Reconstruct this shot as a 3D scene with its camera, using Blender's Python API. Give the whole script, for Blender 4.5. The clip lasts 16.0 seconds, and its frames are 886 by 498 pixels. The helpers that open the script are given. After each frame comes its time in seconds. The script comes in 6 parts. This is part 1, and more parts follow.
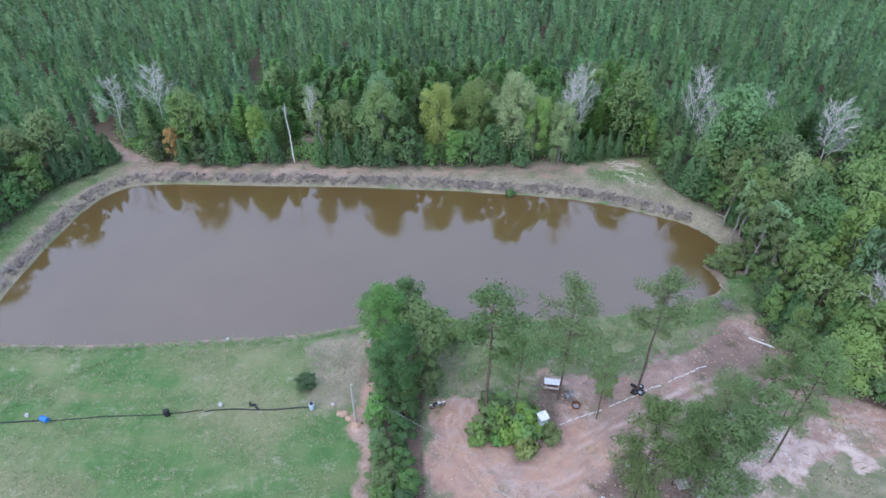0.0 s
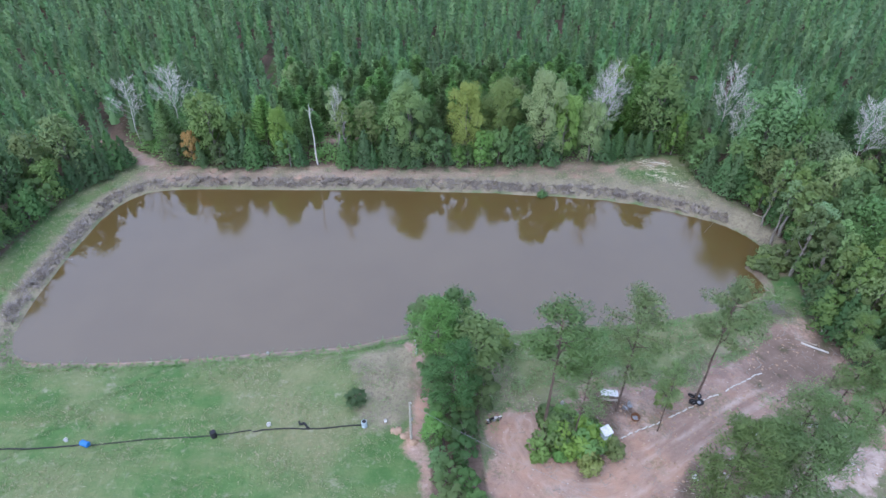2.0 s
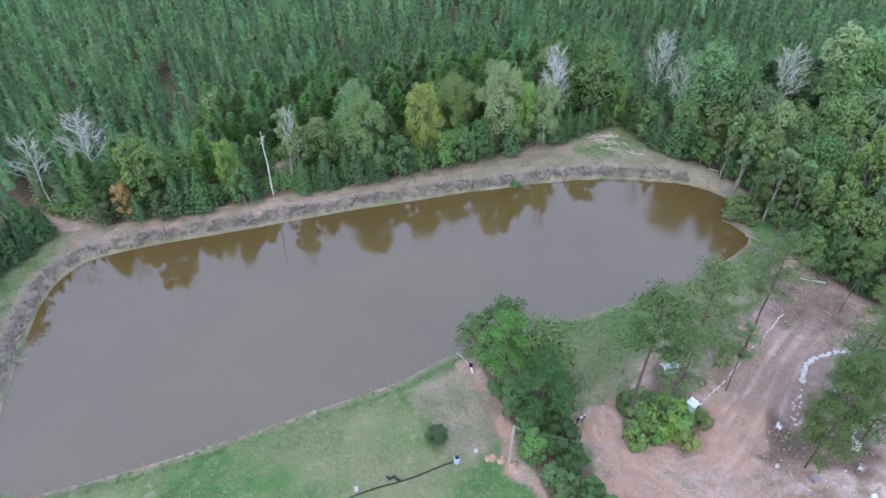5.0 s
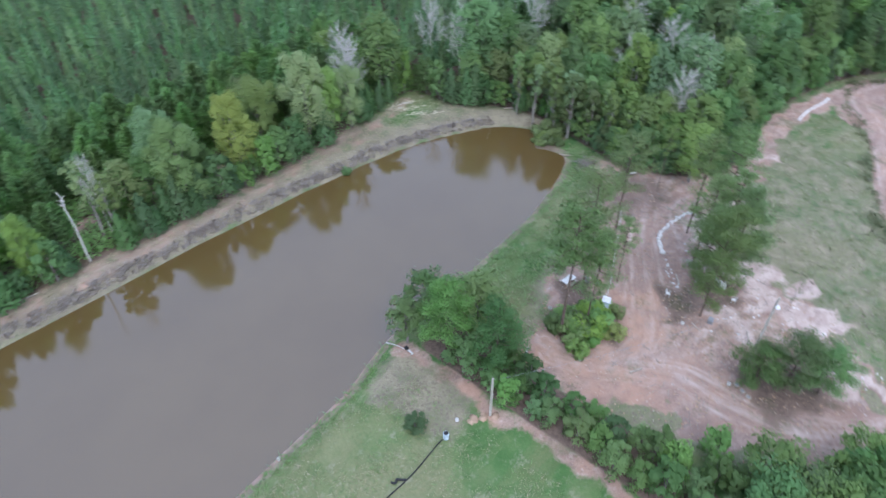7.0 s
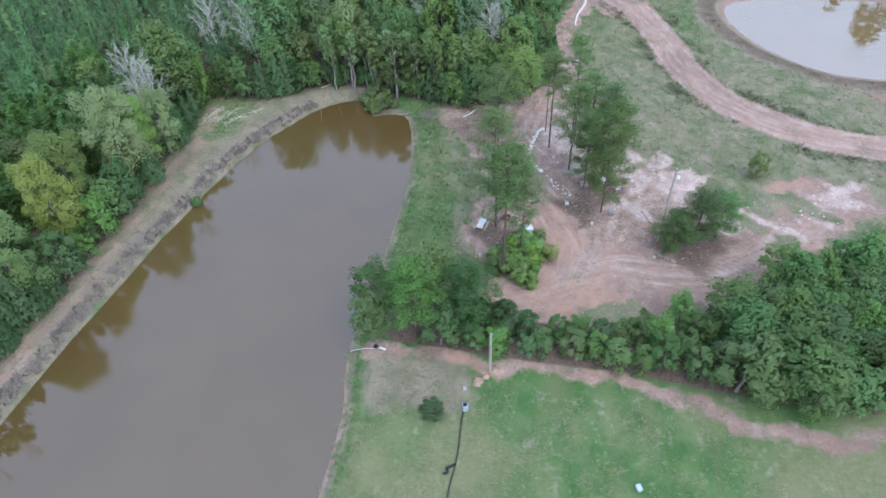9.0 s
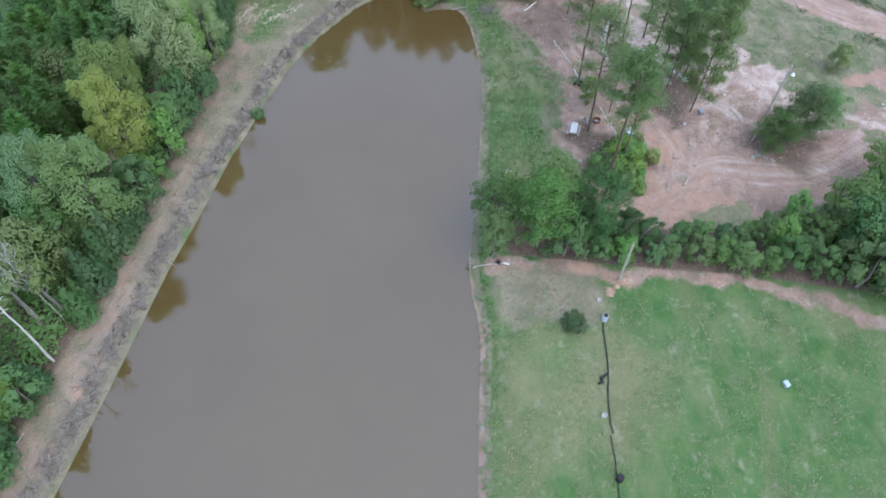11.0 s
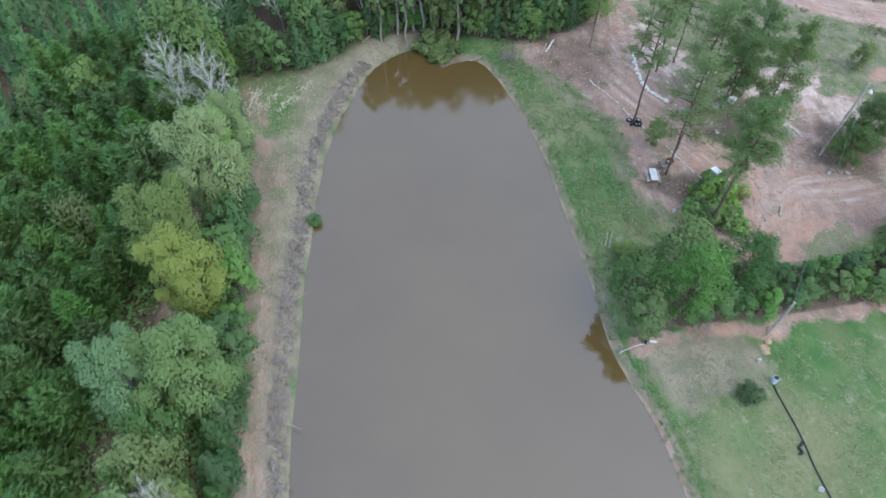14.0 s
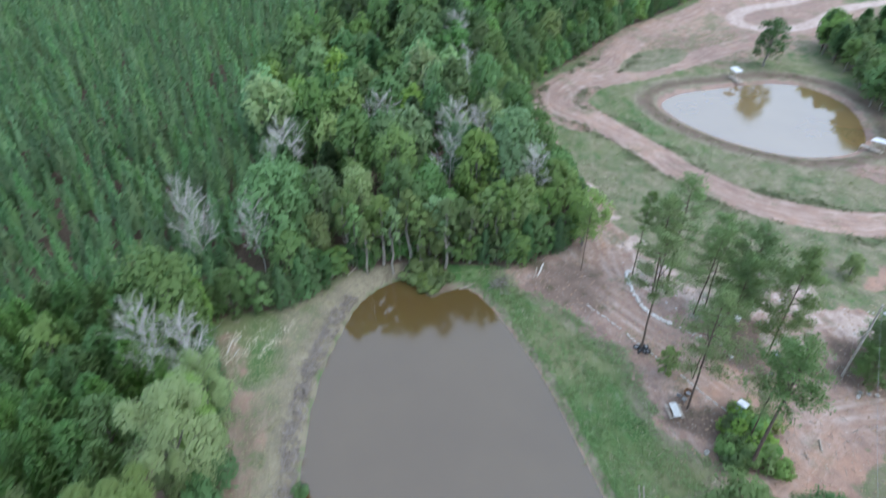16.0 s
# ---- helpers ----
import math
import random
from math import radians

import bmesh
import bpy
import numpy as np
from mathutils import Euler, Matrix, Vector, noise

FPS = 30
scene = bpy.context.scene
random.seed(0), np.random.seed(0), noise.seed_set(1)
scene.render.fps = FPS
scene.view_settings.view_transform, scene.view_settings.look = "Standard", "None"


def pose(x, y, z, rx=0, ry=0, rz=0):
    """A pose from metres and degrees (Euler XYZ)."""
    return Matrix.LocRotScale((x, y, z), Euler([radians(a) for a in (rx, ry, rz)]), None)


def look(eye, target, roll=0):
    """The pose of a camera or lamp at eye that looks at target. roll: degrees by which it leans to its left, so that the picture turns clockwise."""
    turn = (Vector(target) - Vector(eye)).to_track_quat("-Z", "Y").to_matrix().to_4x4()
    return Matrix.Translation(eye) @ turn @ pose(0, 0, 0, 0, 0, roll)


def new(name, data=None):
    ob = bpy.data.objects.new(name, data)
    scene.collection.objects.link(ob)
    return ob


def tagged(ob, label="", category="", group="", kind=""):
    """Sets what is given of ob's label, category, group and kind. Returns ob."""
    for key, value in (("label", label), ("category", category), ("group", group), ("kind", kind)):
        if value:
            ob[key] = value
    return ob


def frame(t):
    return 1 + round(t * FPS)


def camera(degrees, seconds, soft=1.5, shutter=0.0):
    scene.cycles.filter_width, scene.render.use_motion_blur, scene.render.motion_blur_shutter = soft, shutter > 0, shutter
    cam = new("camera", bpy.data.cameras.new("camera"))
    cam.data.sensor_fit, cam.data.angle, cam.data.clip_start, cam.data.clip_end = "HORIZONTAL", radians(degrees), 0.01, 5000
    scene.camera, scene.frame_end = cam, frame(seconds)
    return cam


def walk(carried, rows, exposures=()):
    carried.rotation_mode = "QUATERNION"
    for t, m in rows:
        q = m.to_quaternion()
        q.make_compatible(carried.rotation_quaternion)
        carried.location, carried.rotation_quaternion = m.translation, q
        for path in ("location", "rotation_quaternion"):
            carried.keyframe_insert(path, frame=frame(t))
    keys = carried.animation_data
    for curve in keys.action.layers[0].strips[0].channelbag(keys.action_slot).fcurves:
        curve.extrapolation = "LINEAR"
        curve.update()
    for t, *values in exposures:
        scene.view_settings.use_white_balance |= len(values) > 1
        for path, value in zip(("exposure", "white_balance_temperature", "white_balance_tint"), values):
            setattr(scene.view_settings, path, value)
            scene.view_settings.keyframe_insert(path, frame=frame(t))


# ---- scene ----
cam = camera(70.2, 16.0, soft=1.5, shutter=0.6)
# ---- the flight ----
METRES, EYE, TILT, LEAN, TURN = 125.0, 59.0, -38.5, 0.0, 0.0
ROWS = [
    (0.0, 0.0, 0.0, 0.0, 0.0, 0.0, -0.0),
    (0.5, -0.0098, 0.0047, 0.0047, -0.53, -0.51, 0.38),
    (1.0, -0.0238, 0.0098, 0.0092, -0.9, -0.64, 0.58),
    (1.5, -0.0411, 0.0151, 0.0136, -1.1, -0.74, 0.67),
    (2.0, -0.0612, 0.0203, 0.0181, -1.38, -0.87, 0.8),
    (2.5, -0.084, 0.0256, 0.0226, -4.67, -1.16, 3.59),
    (3.0, -0.1103, 0.0313, 0.0278, -12.72, -2.35, 10.25),
    (3.5, -0.138, 0.0401, 0.0355, -15.12, -3.0, 11.95),
    (4.0, -0.1652, 0.0513, 0.0439, -13.11, -2.71, 10.2),
    (6.5, -0.3088, 0.1166, 0.0808, -30.78, -8.29, 22.45),
    (7.0, -0.3362, 0.1372, 0.0931, -41.07, -12.95, 27.97),
    (7.5, -0.3584, 0.161, 0.1044, -49.49, -17.23, 31.69),
    (8.0, -0.3759, 0.1866, 0.1243, -62.94, -24.92, 35.85),
    (10.5, -0.3982, 0.3377, 0.247, -79.28, -41.61, 38.12),
    (11.0, -0.3958, 0.3693, 0.2716, -80.77, -47.9, 38.17),
    (11.5, -0.393, 0.4006, 0.2965, -86.32, -51.76, 38.33),
    (12.0, -0.3854, 0.4315, 0.3231, -90.91, -54.69, 38.21),
    (12.5, -0.3691, 0.4563, 0.3487, -93.39, -56.29, 38.12),
    (13.0, -0.3467, 0.4763, 0.3713, -94.99, -57.29, 38.05),
    (13.5, -0.3208, 0.4957, 0.3883, -96.32, -58.14, 37.97),
    (14.0, -0.2922, 0.5106, 0.4003, -99.11, -59.86, 37.77),
    (14.5, -0.2649, 0.5191, 0.4074, -99.99, -60.27, 37.69),
    (15.0, -0.2404, 0.5237, 0.4109, -100.18, -55.31, 37.66),
    (15.5, -0.2223, 0.5255, 0.4121, -100.25, -49.64, 37.61),
    (16.0, -0.2104, 0.5245, 0.4112, -104.32, -46.48, 37.19),
]
walk(cam, [(t, pose(0, 0, EYE, TILT, LEAN, TURN) @ pose(METRES * x, METRES * y, METRES * z, 90 + pitch, roll, yaw)) for t, x, y, z, yaw, pitch, roll in ROWS],
     [(0.0, 0.6, 6080, 18), (4.0, 0.6, 6140, 17), (8.0, 0.54, 6220, 14), (10.5, 0.5, 6330, 12), (16.0, 0.5, 6380, 8)])

# ---- overcast daylight ----
world = bpy.data.worlds.new("overcast_sky")
scene.world = world
world.use_nodes = True
wn, wl = world.node_tree.nodes, world.node_tree.links
sky = wn.new("ShaderNodeTexSky")
sky.sky_type, sky.sun_disc = "NISHITA", False
sky.sun_elevation, sky.sun_rotation = radians(58), radians(220)
sky.air_density, sky.dust_density, sky.ozone_density = 1.1, 1.5, 2.5
veil = wn.new("ShaderNodeHueSaturation")
veil.inputs["Saturation"].default_value = 0.7
veil.inputs["Value"].default_value = 1.0
wl.new(sky.outputs[0], veil.inputs["Color"])
cloud = wn.new("ShaderNodeMix")
cloud.data_type = "RGBA"
cloud.inputs[0].default_value = 0.5
cloud.inputs[7].default_value = (2.3, 3.05, 4.4, 1.0)
wl.new(veil.outputs[0], cloud.inputs[6])
wl.new(cloud.outputs[2], wn["Background"].inputs[0])
wn["Background"].inputs[1].default_value = 0.3
sun_data = bpy.data.lights.new("sun", "SUN")
sun_data.energy, sun_data.angle, sun_data.color = 0.6, radians(50), (1.0, 0.98, 0.95)
sun = new("sun", sun_data)
sun.matrix_world = look((0, 0, 120), (-math.sin(radians(220)) * 60, -math.cos(radians(220)) * 60, 120 - 96))


# ---- materials ----
class Mat:
    """A small helper round a node material."""
    def __init__(self, name):
        self.m = bpy.data.materials.new(name)
        self.m.use_nodes = True
        self.t = self.m.node_tree
        self.b = self.t.nodes["Principled BSDF"]
        self.out = self.t.nodes["Material Output"]
        self.co = None

    def node(self, kind, **sets):
        n = self.t.nodes.new("ShaderNode" + kind)
        for k, v in sets.items():
            n.inputs[k.replace("_", " ")].default_value = v
        return n

    def link(self, a, b):
        self.t.links.new(a, b)

    def coords(self):
        if self.co is None:
            self.co = self.node("TexCoord").outputs["Object"]
        return self.co

    def noise(self, scale, detail=4.0, rough=0.55, stretch=None):
        n = self.node("TexNoise", Scale=scale, Detail=detail, Roughness=rough)
        src = self.coords()
        if stretch:
            mp = self.node("Mapping")
            mp.inputs["Scale"].default_value = stretch[:3]
            if len(stretch) > 3:
                mp.inputs["Rotation"].default_value = (0, 0, radians(stretch[3]))
            self.link(src, mp.inputs["Vector"])
            src = mp.outputs[0]
        self.link(src, n.inputs["Vector"])
        return n.outputs["Fac"]

    def ramp(self, fac, lo, hi, a=0.0, b=1.0):
        n = self.node("MapRange")
        n.inputs["From Min"].default_value, n.inputs["From Max"].default_value = lo, hi
        n.inputs["To Min"].default_value, n.inputs["To Max"].default_value = a, b
        self.link(fac, n.inputs["Value"])
        return n.outputs["Result"]

    def math(self, op, a, b):
        n = self.t.nodes.new("ShaderNodeMath")
        n.operation = op
        for i, v in enumerate((a, b)):
            if isinstance(v, (int, float)):
                n.inputs[i].default_value = v
            else:
                self.link(v, n.inputs[i])
        return n.outputs[0]

    def mix(self, fac, a, b, mode="MIX"):
        n = self.t.nodes.new("ShaderNodeMix")
        n.data_type, n.blend_type = "RGBA", mode
        for i, v in ((0, fac), (6, a), (7, b)):
            if isinstance(v, (int, float)):
                n.inputs[i].default_value = v
            elif isinstance(v, tuple):
                n.inputs[i].default_value = (*v, 1.0)
            else:
                self.link(v, n.inputs[i])
        return n.outputs[2]

    def colour(self, c):
        if isinstance(c, tuple):
            self.b.inputs["Base Color"].default_value = (*c, 1.0)
        else:
            self.link(c, self.b.inputs["Base Color"])

    def bump(self, height, strength, distance=0.1):
        n = self.node("Bump", Strength=strength, Distance=distance)
        self.link(height, n.inputs["Height"])
        self.link(n.outputs[0], self.b.inputs["Normal"])
        return n.outputs[0]

    def set(self, rough=0.7, metal=0.0, spec=0.3):
        self.b.inputs["Roughness"].default_value = rough
        self.b.inputs["Metallic"].default_value = metal
        self.b.inputs["Specular IOR Level"].default_value = spec
        return self.m


def leaf_material(name, colour, second, glow=0.48, vary=0.35, tinted=False):
    """Foliage: two tones from leaf to leaf, a tint from tree to tree, light passing through."""
    k = Mat(name)
    geo, info = k.node("NewGeometry"), k.node("ObjectInfo")
    c = k.mix(k.ramp(geo.outputs["Random Per Island"], 0.0, 1.0, 0.36, 0.64), colour, second)
    if tinted:
        at = k.t.nodes.new("ShaderNodeAttribute")
        at.attribute_name = "tint"
        who = at.outputs["Fac"]
    else:
        who = info.outputs["Random"]
    hsv = k.node("HueSaturation")
    k.link(k.ramp(who, 0, 1, 0.5 - 0.03 * vary / 0.35, 0.5 + 0.014 * vary / 0.35), hsv.inputs["Hue"])
    k.link(k.ramp(k.math("FRACT", k.math("MULTIPLY", who, 7.31), 0.0), 0, 1, 1 - vary, 1 + vary), hsv.inputs["Value"])
    k.link(k.ramp(k.math("FRACT", k.math("MULTIPLY", who, 3.7), 0.0), 0, 1, 0.84, 1.04), hsv.inputs["Saturation"])
    k.link(c, hsv.inputs["Color"])
    c = hsv.outputs[0]
    k.colour(c)
    k.set(0.55, 0, 0.25)
    tr = k.node("BsdfTranslucent")
    k.link(c, tr.inputs["Color"])
    sh = k.node("MixShader", Fac=glow)
    k.link(k.b.outputs[0], sh.inputs[1])
    k.link(tr.outputs[0], sh.inputs[2])
    k.link(sh.outputs[0], k.out.inputs["Surface"])
    return k.m


def plain_material(name, colour, rough=0.6, metal=0.0, worn=None, scale=3.0, bump=0.15, spec=0.4):
    k = Mat(name)
    w = worn or tuple(v * 0.7 for v in colour)
    n = k.noise(scale, 6.0)
    c = k.mix(k.ramp(n, 0.38, 0.68), colour, w)
    c = k.mix(k.ramp(k.noise(scale * 9, 3.0), 0.55, 0.75, 0, 0.5), c, tuple(v * 0.6 for v in w))
    k.colour(c)
    k.bump(k.noise(scale * 7, 4.0), bump, 0.03)
    return k.set(rough, metal, spec)


def bark_material(name, colour, second):
    k = Mat(name)
    c = k.mix(k.ramp(k.noise(2.2, 6, 0.6, (3, 3, 0.6)), 0.35, 0.65), colour, second)
    k.colour(c)
    k.bump(k.noise(9, 5, 0.6, (3, 3, 0.5)), 0.6, 0.05)
    return k.set(0.9, 0, 0.1)


LEAF = {
    "green": leaf_material("leaf_green", (0.122, 0.252, 0.074), (0.232, 0.397, 0.127)),
    "dark": leaf_material("leaf_dark", (0.092, 0.20, 0.064), (0.178, 0.32, 0.108)),
    "lime": leaf_material("leaf_lime", (0.21, 0.37, 0.08), (0.33, 0.49, 0.13), vary=0.15),
    "yellow": leaf_material("leaf_yellow", (0.26, 0.39, 0.08), (0.52, 0.58, 0.17), vary=0.15),
    "orange": leaf_material("leaf_orange", (0.50, 0.33, 0.06), (0.66, 0.46, 0.11), vary=0.1),
    "pale": leaf_material("leaf_pale", (0.155, 0.31, 0.12), (0.305, 0.485, 0.21), vary=0.3),
    "silver": leaf_material("leaf_silver", (0.265, 0.385, 0.145), (0.465, 0.60, 0.24), vary=0.1),
    "olive": leaf_material("leaf_olive", (0.16, 0.262, 0.08), (0.295, 0.402, 0.14), vary=0.22),
    "pine": leaf_material("pine_needles", (0.082, 0.19, 0.068), (0.16, 0.30, 0.11), vary=0.2),
    "yard_pine": leaf_material("yard_pine_needles", (0.17, 0.305, 0.092), (0.295, 0.44, 0.15), 0.5, vary=0.2),
    "wood_near": leaf_material("planted_pine_needles", (0.20, 0.40, 0.125), (0.35, 0.58, 0.205), 0.64, vary=0.2),
    "wood": leaf_material("plantation_needles", (0.118, 0.258, 0.104), (0.25, 0.43, 0.178), vary=0.3, tinted=True),
}
BARK = bark_material("pine_bark", (0.20, 0.15, 0.12), (0.10, 0.075, 0.06))
BARK_GREY = bark_material("grey_bark", (0.30, 0.27, 0.24), (0.17, 0.15, 0.13))
PALE_BARK = bark_material("pale_bark", (0.36, 0.33, 0.29), (0.22, 0.20, 0.17))
DEAD_WOOD = bark_material("bleached_dead_wood", (0.70, 0.675, 0.625), (0.52, 0.49, 0.445))
WHITE = plain_material("white_plastic", (0.74, 0.74, 0.72), 0.5, worn=(0.58, 0.56, 0.52))
BLACK = plain_material("black_rubber", (0.022, 0.022, 0.024), 0.65)
BLUE = plain_material("blue_plastic", (0.03, 0.20, 0.52), 0.4)
PALE_BLUE = plain_material("pale_blue_metal", (0.50, 0.60, 0.66), 0.4)
DRY_STALK = plain_material("bleached_stalk", (0.70, 0.65, 0.50), 0.9, worn=(0.52, 0.46, 0.33))
GREY = plain_material("grey_metal", (0.35, 0.36, 0.37), 0.45, 0.3)
TIMBER = plain_material("weathered_timber", (0.48, 0.42, 0.35), 0.85, worn=(0.32, 0.27, 0.22), scale=2.0)
RUST = plain_material("rusty_steel", (0.26, 0.13, 0.07), 0.8, 0.2)
STONE = plain_material("pale_stone", (0.72, 0.70, 0.66), 0.85, worn=(0.5, 0.46, 0.42), scale=4.0)
CLAY = plain_material("sandy_clay", (0.44, 0.31, 0.215), 0.95, worn=(0.34, 0.225, 0.15), scale=1.5)
ROOF_WHITE = plain_material("white_roof_sheet", (0.74, 0.75, 0.76), 0.5)


def ground_material():
    k = Mat("ground_cover")
    at = k.t.nodes.new("ShaderNodeAttribute")
    at.attribute_name = "cover"
    rgb = k.node("SeparateColor")
    k.link(at.outputs["Color"], rgb.inputs[0])
    big, mid, fine, grit = k.noise(0.055, 5), k.noise(0.35, 6, 0.6), k.noise(2.4, 6, 0.65), k.noise(9.0, 4, 0.7)
    streak = k.noise(0.30, 6, 0.68, (0.7, 1.25, 1.0, 4))
    rut = k.noise(0.42, 6, 0.65, (0.8, 1.5, 1.0, 35))
    # grass, bleached in patches
    g = k.mix(k.ramp(mid, 0.38, 0.64), (0.062, 0.142, 0.041), (0.104, 0.188, 0.064))
    g = k.mix(k.ramp(streak, 0.47, 0.62, 0, 0.7), g, (0.155, 0.21, 0.083))
    g = k.mix(k.ramp(big, 0.48, 0.62, 0, 0.75), g, (0.27, 0.24, 0.14))
    g = k.mix(k.ramp(k.noise(0.10, 6, 0.62, (0.4, 1.9, 1.0, 3)), 0.50, 0.64, 0, 0.5), g, (0.195, 0.18, 0.095))
    g = k.mix(k.ramp(fine, 0.36, 0.72, 0, 0.55), g, (0.075, 0.15, 0.055))
    g = k.mix(k.ramp(k.noise(0.12, 6, 0.65), 0.5, 0.66, 0, 0.5), g, (0.24, 0.24, 0.13))
    g = k.mix(k.ramp(k.noise(0.9, 5, 0.7), 0.56, 0.70, 0, 0.55), g, (0.29, 0.29, 0.19))
    g = k.mix(k.ramp(k.noise(0.42, 6, 0.75, (0.85, 1.15, 1.0, 8)), 0.58, 0.68, 0, 0.6), g, (0.34, 0.325, 0.235))
    g = k.mix(k.ramp(grit, 0.60, 0.75, 0, 0.45), g, (0.36, 0.36, 0.24))
    # red clay with wheel ruts
    way = k.t.nodes.new("ShaderNodeAttribute")
    way.attribute_name = "lane"
    lay = k.node("SeparateXYZ")
    k.link(way.outputs["Vector"], lay.inputs[0])
    mp = k.node("Mapping")
    mp.inputs["Scale"].default_value = (0.95, 0.17, 0.0)
    k.link(way.outputs["Vector"], mp.inputs["Vector"])
    streaks = k.node("TexNoise", Scale=1.0, Detail=5.0, Roughness=0.7, Distortion=0.5)
    k.link(mp.outputs[0], streaks.inputs["Vector"])
    drag = streaks.outputs["Fac"]
    calm = k.ramp(lay.outputs[2], 0.0, 1.0, 1.0, 0.35)
    d = k.mix(k.math("ADD", k.math("MULTIPLY", k.ramp(rut, 0.36, 0.66), calm), k.math("MULTIPLY", k.ramp(drag, 0.36, 0.64), k.math("SUBTRACT", 1.0, calm))), (0.315, 0.208, 0.162), (0.455, 0.335, 0.272))
    blot = k.noise(0.75, 6, 0.68)
    d = k.mix(k.ramp(mid, 0.46, 0.66, 0, 0.8), d, (0.415, 0.255, 0.182))
    d = k.mix(k.math("MULTIPLY", calm, k.ramp(blot, 0.52, 0.64, 0, 0.7)), d, (0.235, 0.17, 0.145))
    d = k.mix(k.math("MULTIPLY", calm, k.ramp(blot, 0.46, 0.34, 0, 0.75)), d, (0.55, 0.44, 0.38))
    d = k.mix(k.math("MULTIPLY", calm, k.ramp(fine, 0.52, 0.68, 0, 0.45)), d, (0.235, 0.165, 0.137))
    d = k.mix(k.ramp(grit, 0.58, 0.70, 0, 0.6), d, (0.60, 0.485, 0.415))
    d = k.mix(k.ramp(big, 0.42, 0.60, 0, 0.55), d, (0.235, 0.165, 0.14))
    d = k.mix(k.ramp(k.math("MULTIPLY", k.noise(0.16, 5, 0.6), k.ramp(fine, 0.3, 0.7, 0.8, 1.2)), 0.56, 0.68, 0, 0.6), d, (0.15, 0.17, 0.09))
    wear = k.t.nodes.new("ShaderNodeAttribute")
    wear.attribute_name = "wear"
    d = k.mix(k.ramp(k.math("MULTIPLY", wear.outputs["Fac"], k.ramp(mid, 0.3, 0.62, 0.35, 1.0)), 0.15, 0.8, 0, 0.85), d, (0.505, 0.41, 0.355))
    och = k.t.nodes.new("ShaderNodeAttribute")
    och.attribute_name = "ochre"
    d = k.mix(k.ramp(k.math("MULTIPLY", och.outputs["Fac"], k.ramp(blot, 0.35, 0.6, 1.1, 0.45)), 0.1, 0.9, 0, 0.75), d, (0.45, 0.275, 0.195))
    d = k.mix(k.math("MULTIPLY", lay.outputs[2], k.math("MULTIPLY", k.ramp(mid, 0.38, 0.6, 0.25, 1.0), k.ramp(drag, 0.53, 0.68, 0, 0.55))), d, (0.55, 0.445, 0.385))
    d = k.mix(k.math("MULTIPLY", lay.outputs[2], k.math("MULTIPLY", k.ramp(blot, 0.38, 0.6, 1.0, 0.3), k.ramp(drag, 0.46, 0.34, 0, 0.55))), d, (0.225, 0.158, 0.135))
    # bleached dead grass
    b = k.mix(k.ramp(mid, 0.36, 0.66), (0.205, 0.182, 0.127), (0.30, 0.267, 0.18))
    b = k.mix(k.ramp(fine, 0.50, 0.66, 0, 0.7), b, (0.14, 0.115, 0.095))
    b = k.mix(k.ramp(grit, 0.56, 0.7, 0, 0.7), b, (0.42, 0.38, 0.31))
    # needle litter
    f = k.mix(k.ramp(fine, 0.35, 0.68), (0.13, 0.095, 0.075), (0.23, 0.165, 0.13))
    f = k.mix(k.ramp(mid, 0.54, 0.7, 0, 0.6), f, (0.06, 0.085, 0.03))
    # pale washed sand
    s = k.mix(k.ramp(rut, 0.35, 0.65), (0.42, 0.315, 0.265), (0.58, 0.475, 0.41))
    s = k.mix(k.ramp(blot, 0.52, 0.64, 0, 0.7), s, (0.31, 0.23, 0.195))
    s = k.mix(k.ramp(grit, 0.58, 0.72, 0, 0.5), s, (0.42, 0.32, 0.26))

    def edge(mask, spread=0.5):
        wob = k.math("MULTIPLY", k.math("SUBTRACT", k.math("ADD", k.math("MULTIPLY", fine, 0.6), k.math("MULTIPLY", mid, 0.6)), 0.6), spread * 2.4)
        return k.ramp(k.math("ADD", mask, wob), 0.34, 0.66)
    c = k.mix(edge(rgb.outputs[1]), g, b)
    c = k.mix(edge(rgb.outputs[0]), c, d)
    c = k.mix(edge(at.outputs["Alpha"], 0.6), c, s)
    c = k.mix(edge(rgb.outputs[2], 0.35), c, f)
    k.colour(c)
    k.bump(k.math("ADD", k.math("ADD", k.math("MULTIPLY", fine, 0.5), k.math("MULTIPLY", grit, 0.2)), k.math("ADD", k.math("MULTIPLY", rut, 0.6), k.math("MULTIPLY", drag, 0.6))), 0.7, 0.25)
    return k.set(0.95, 0, 0.1)


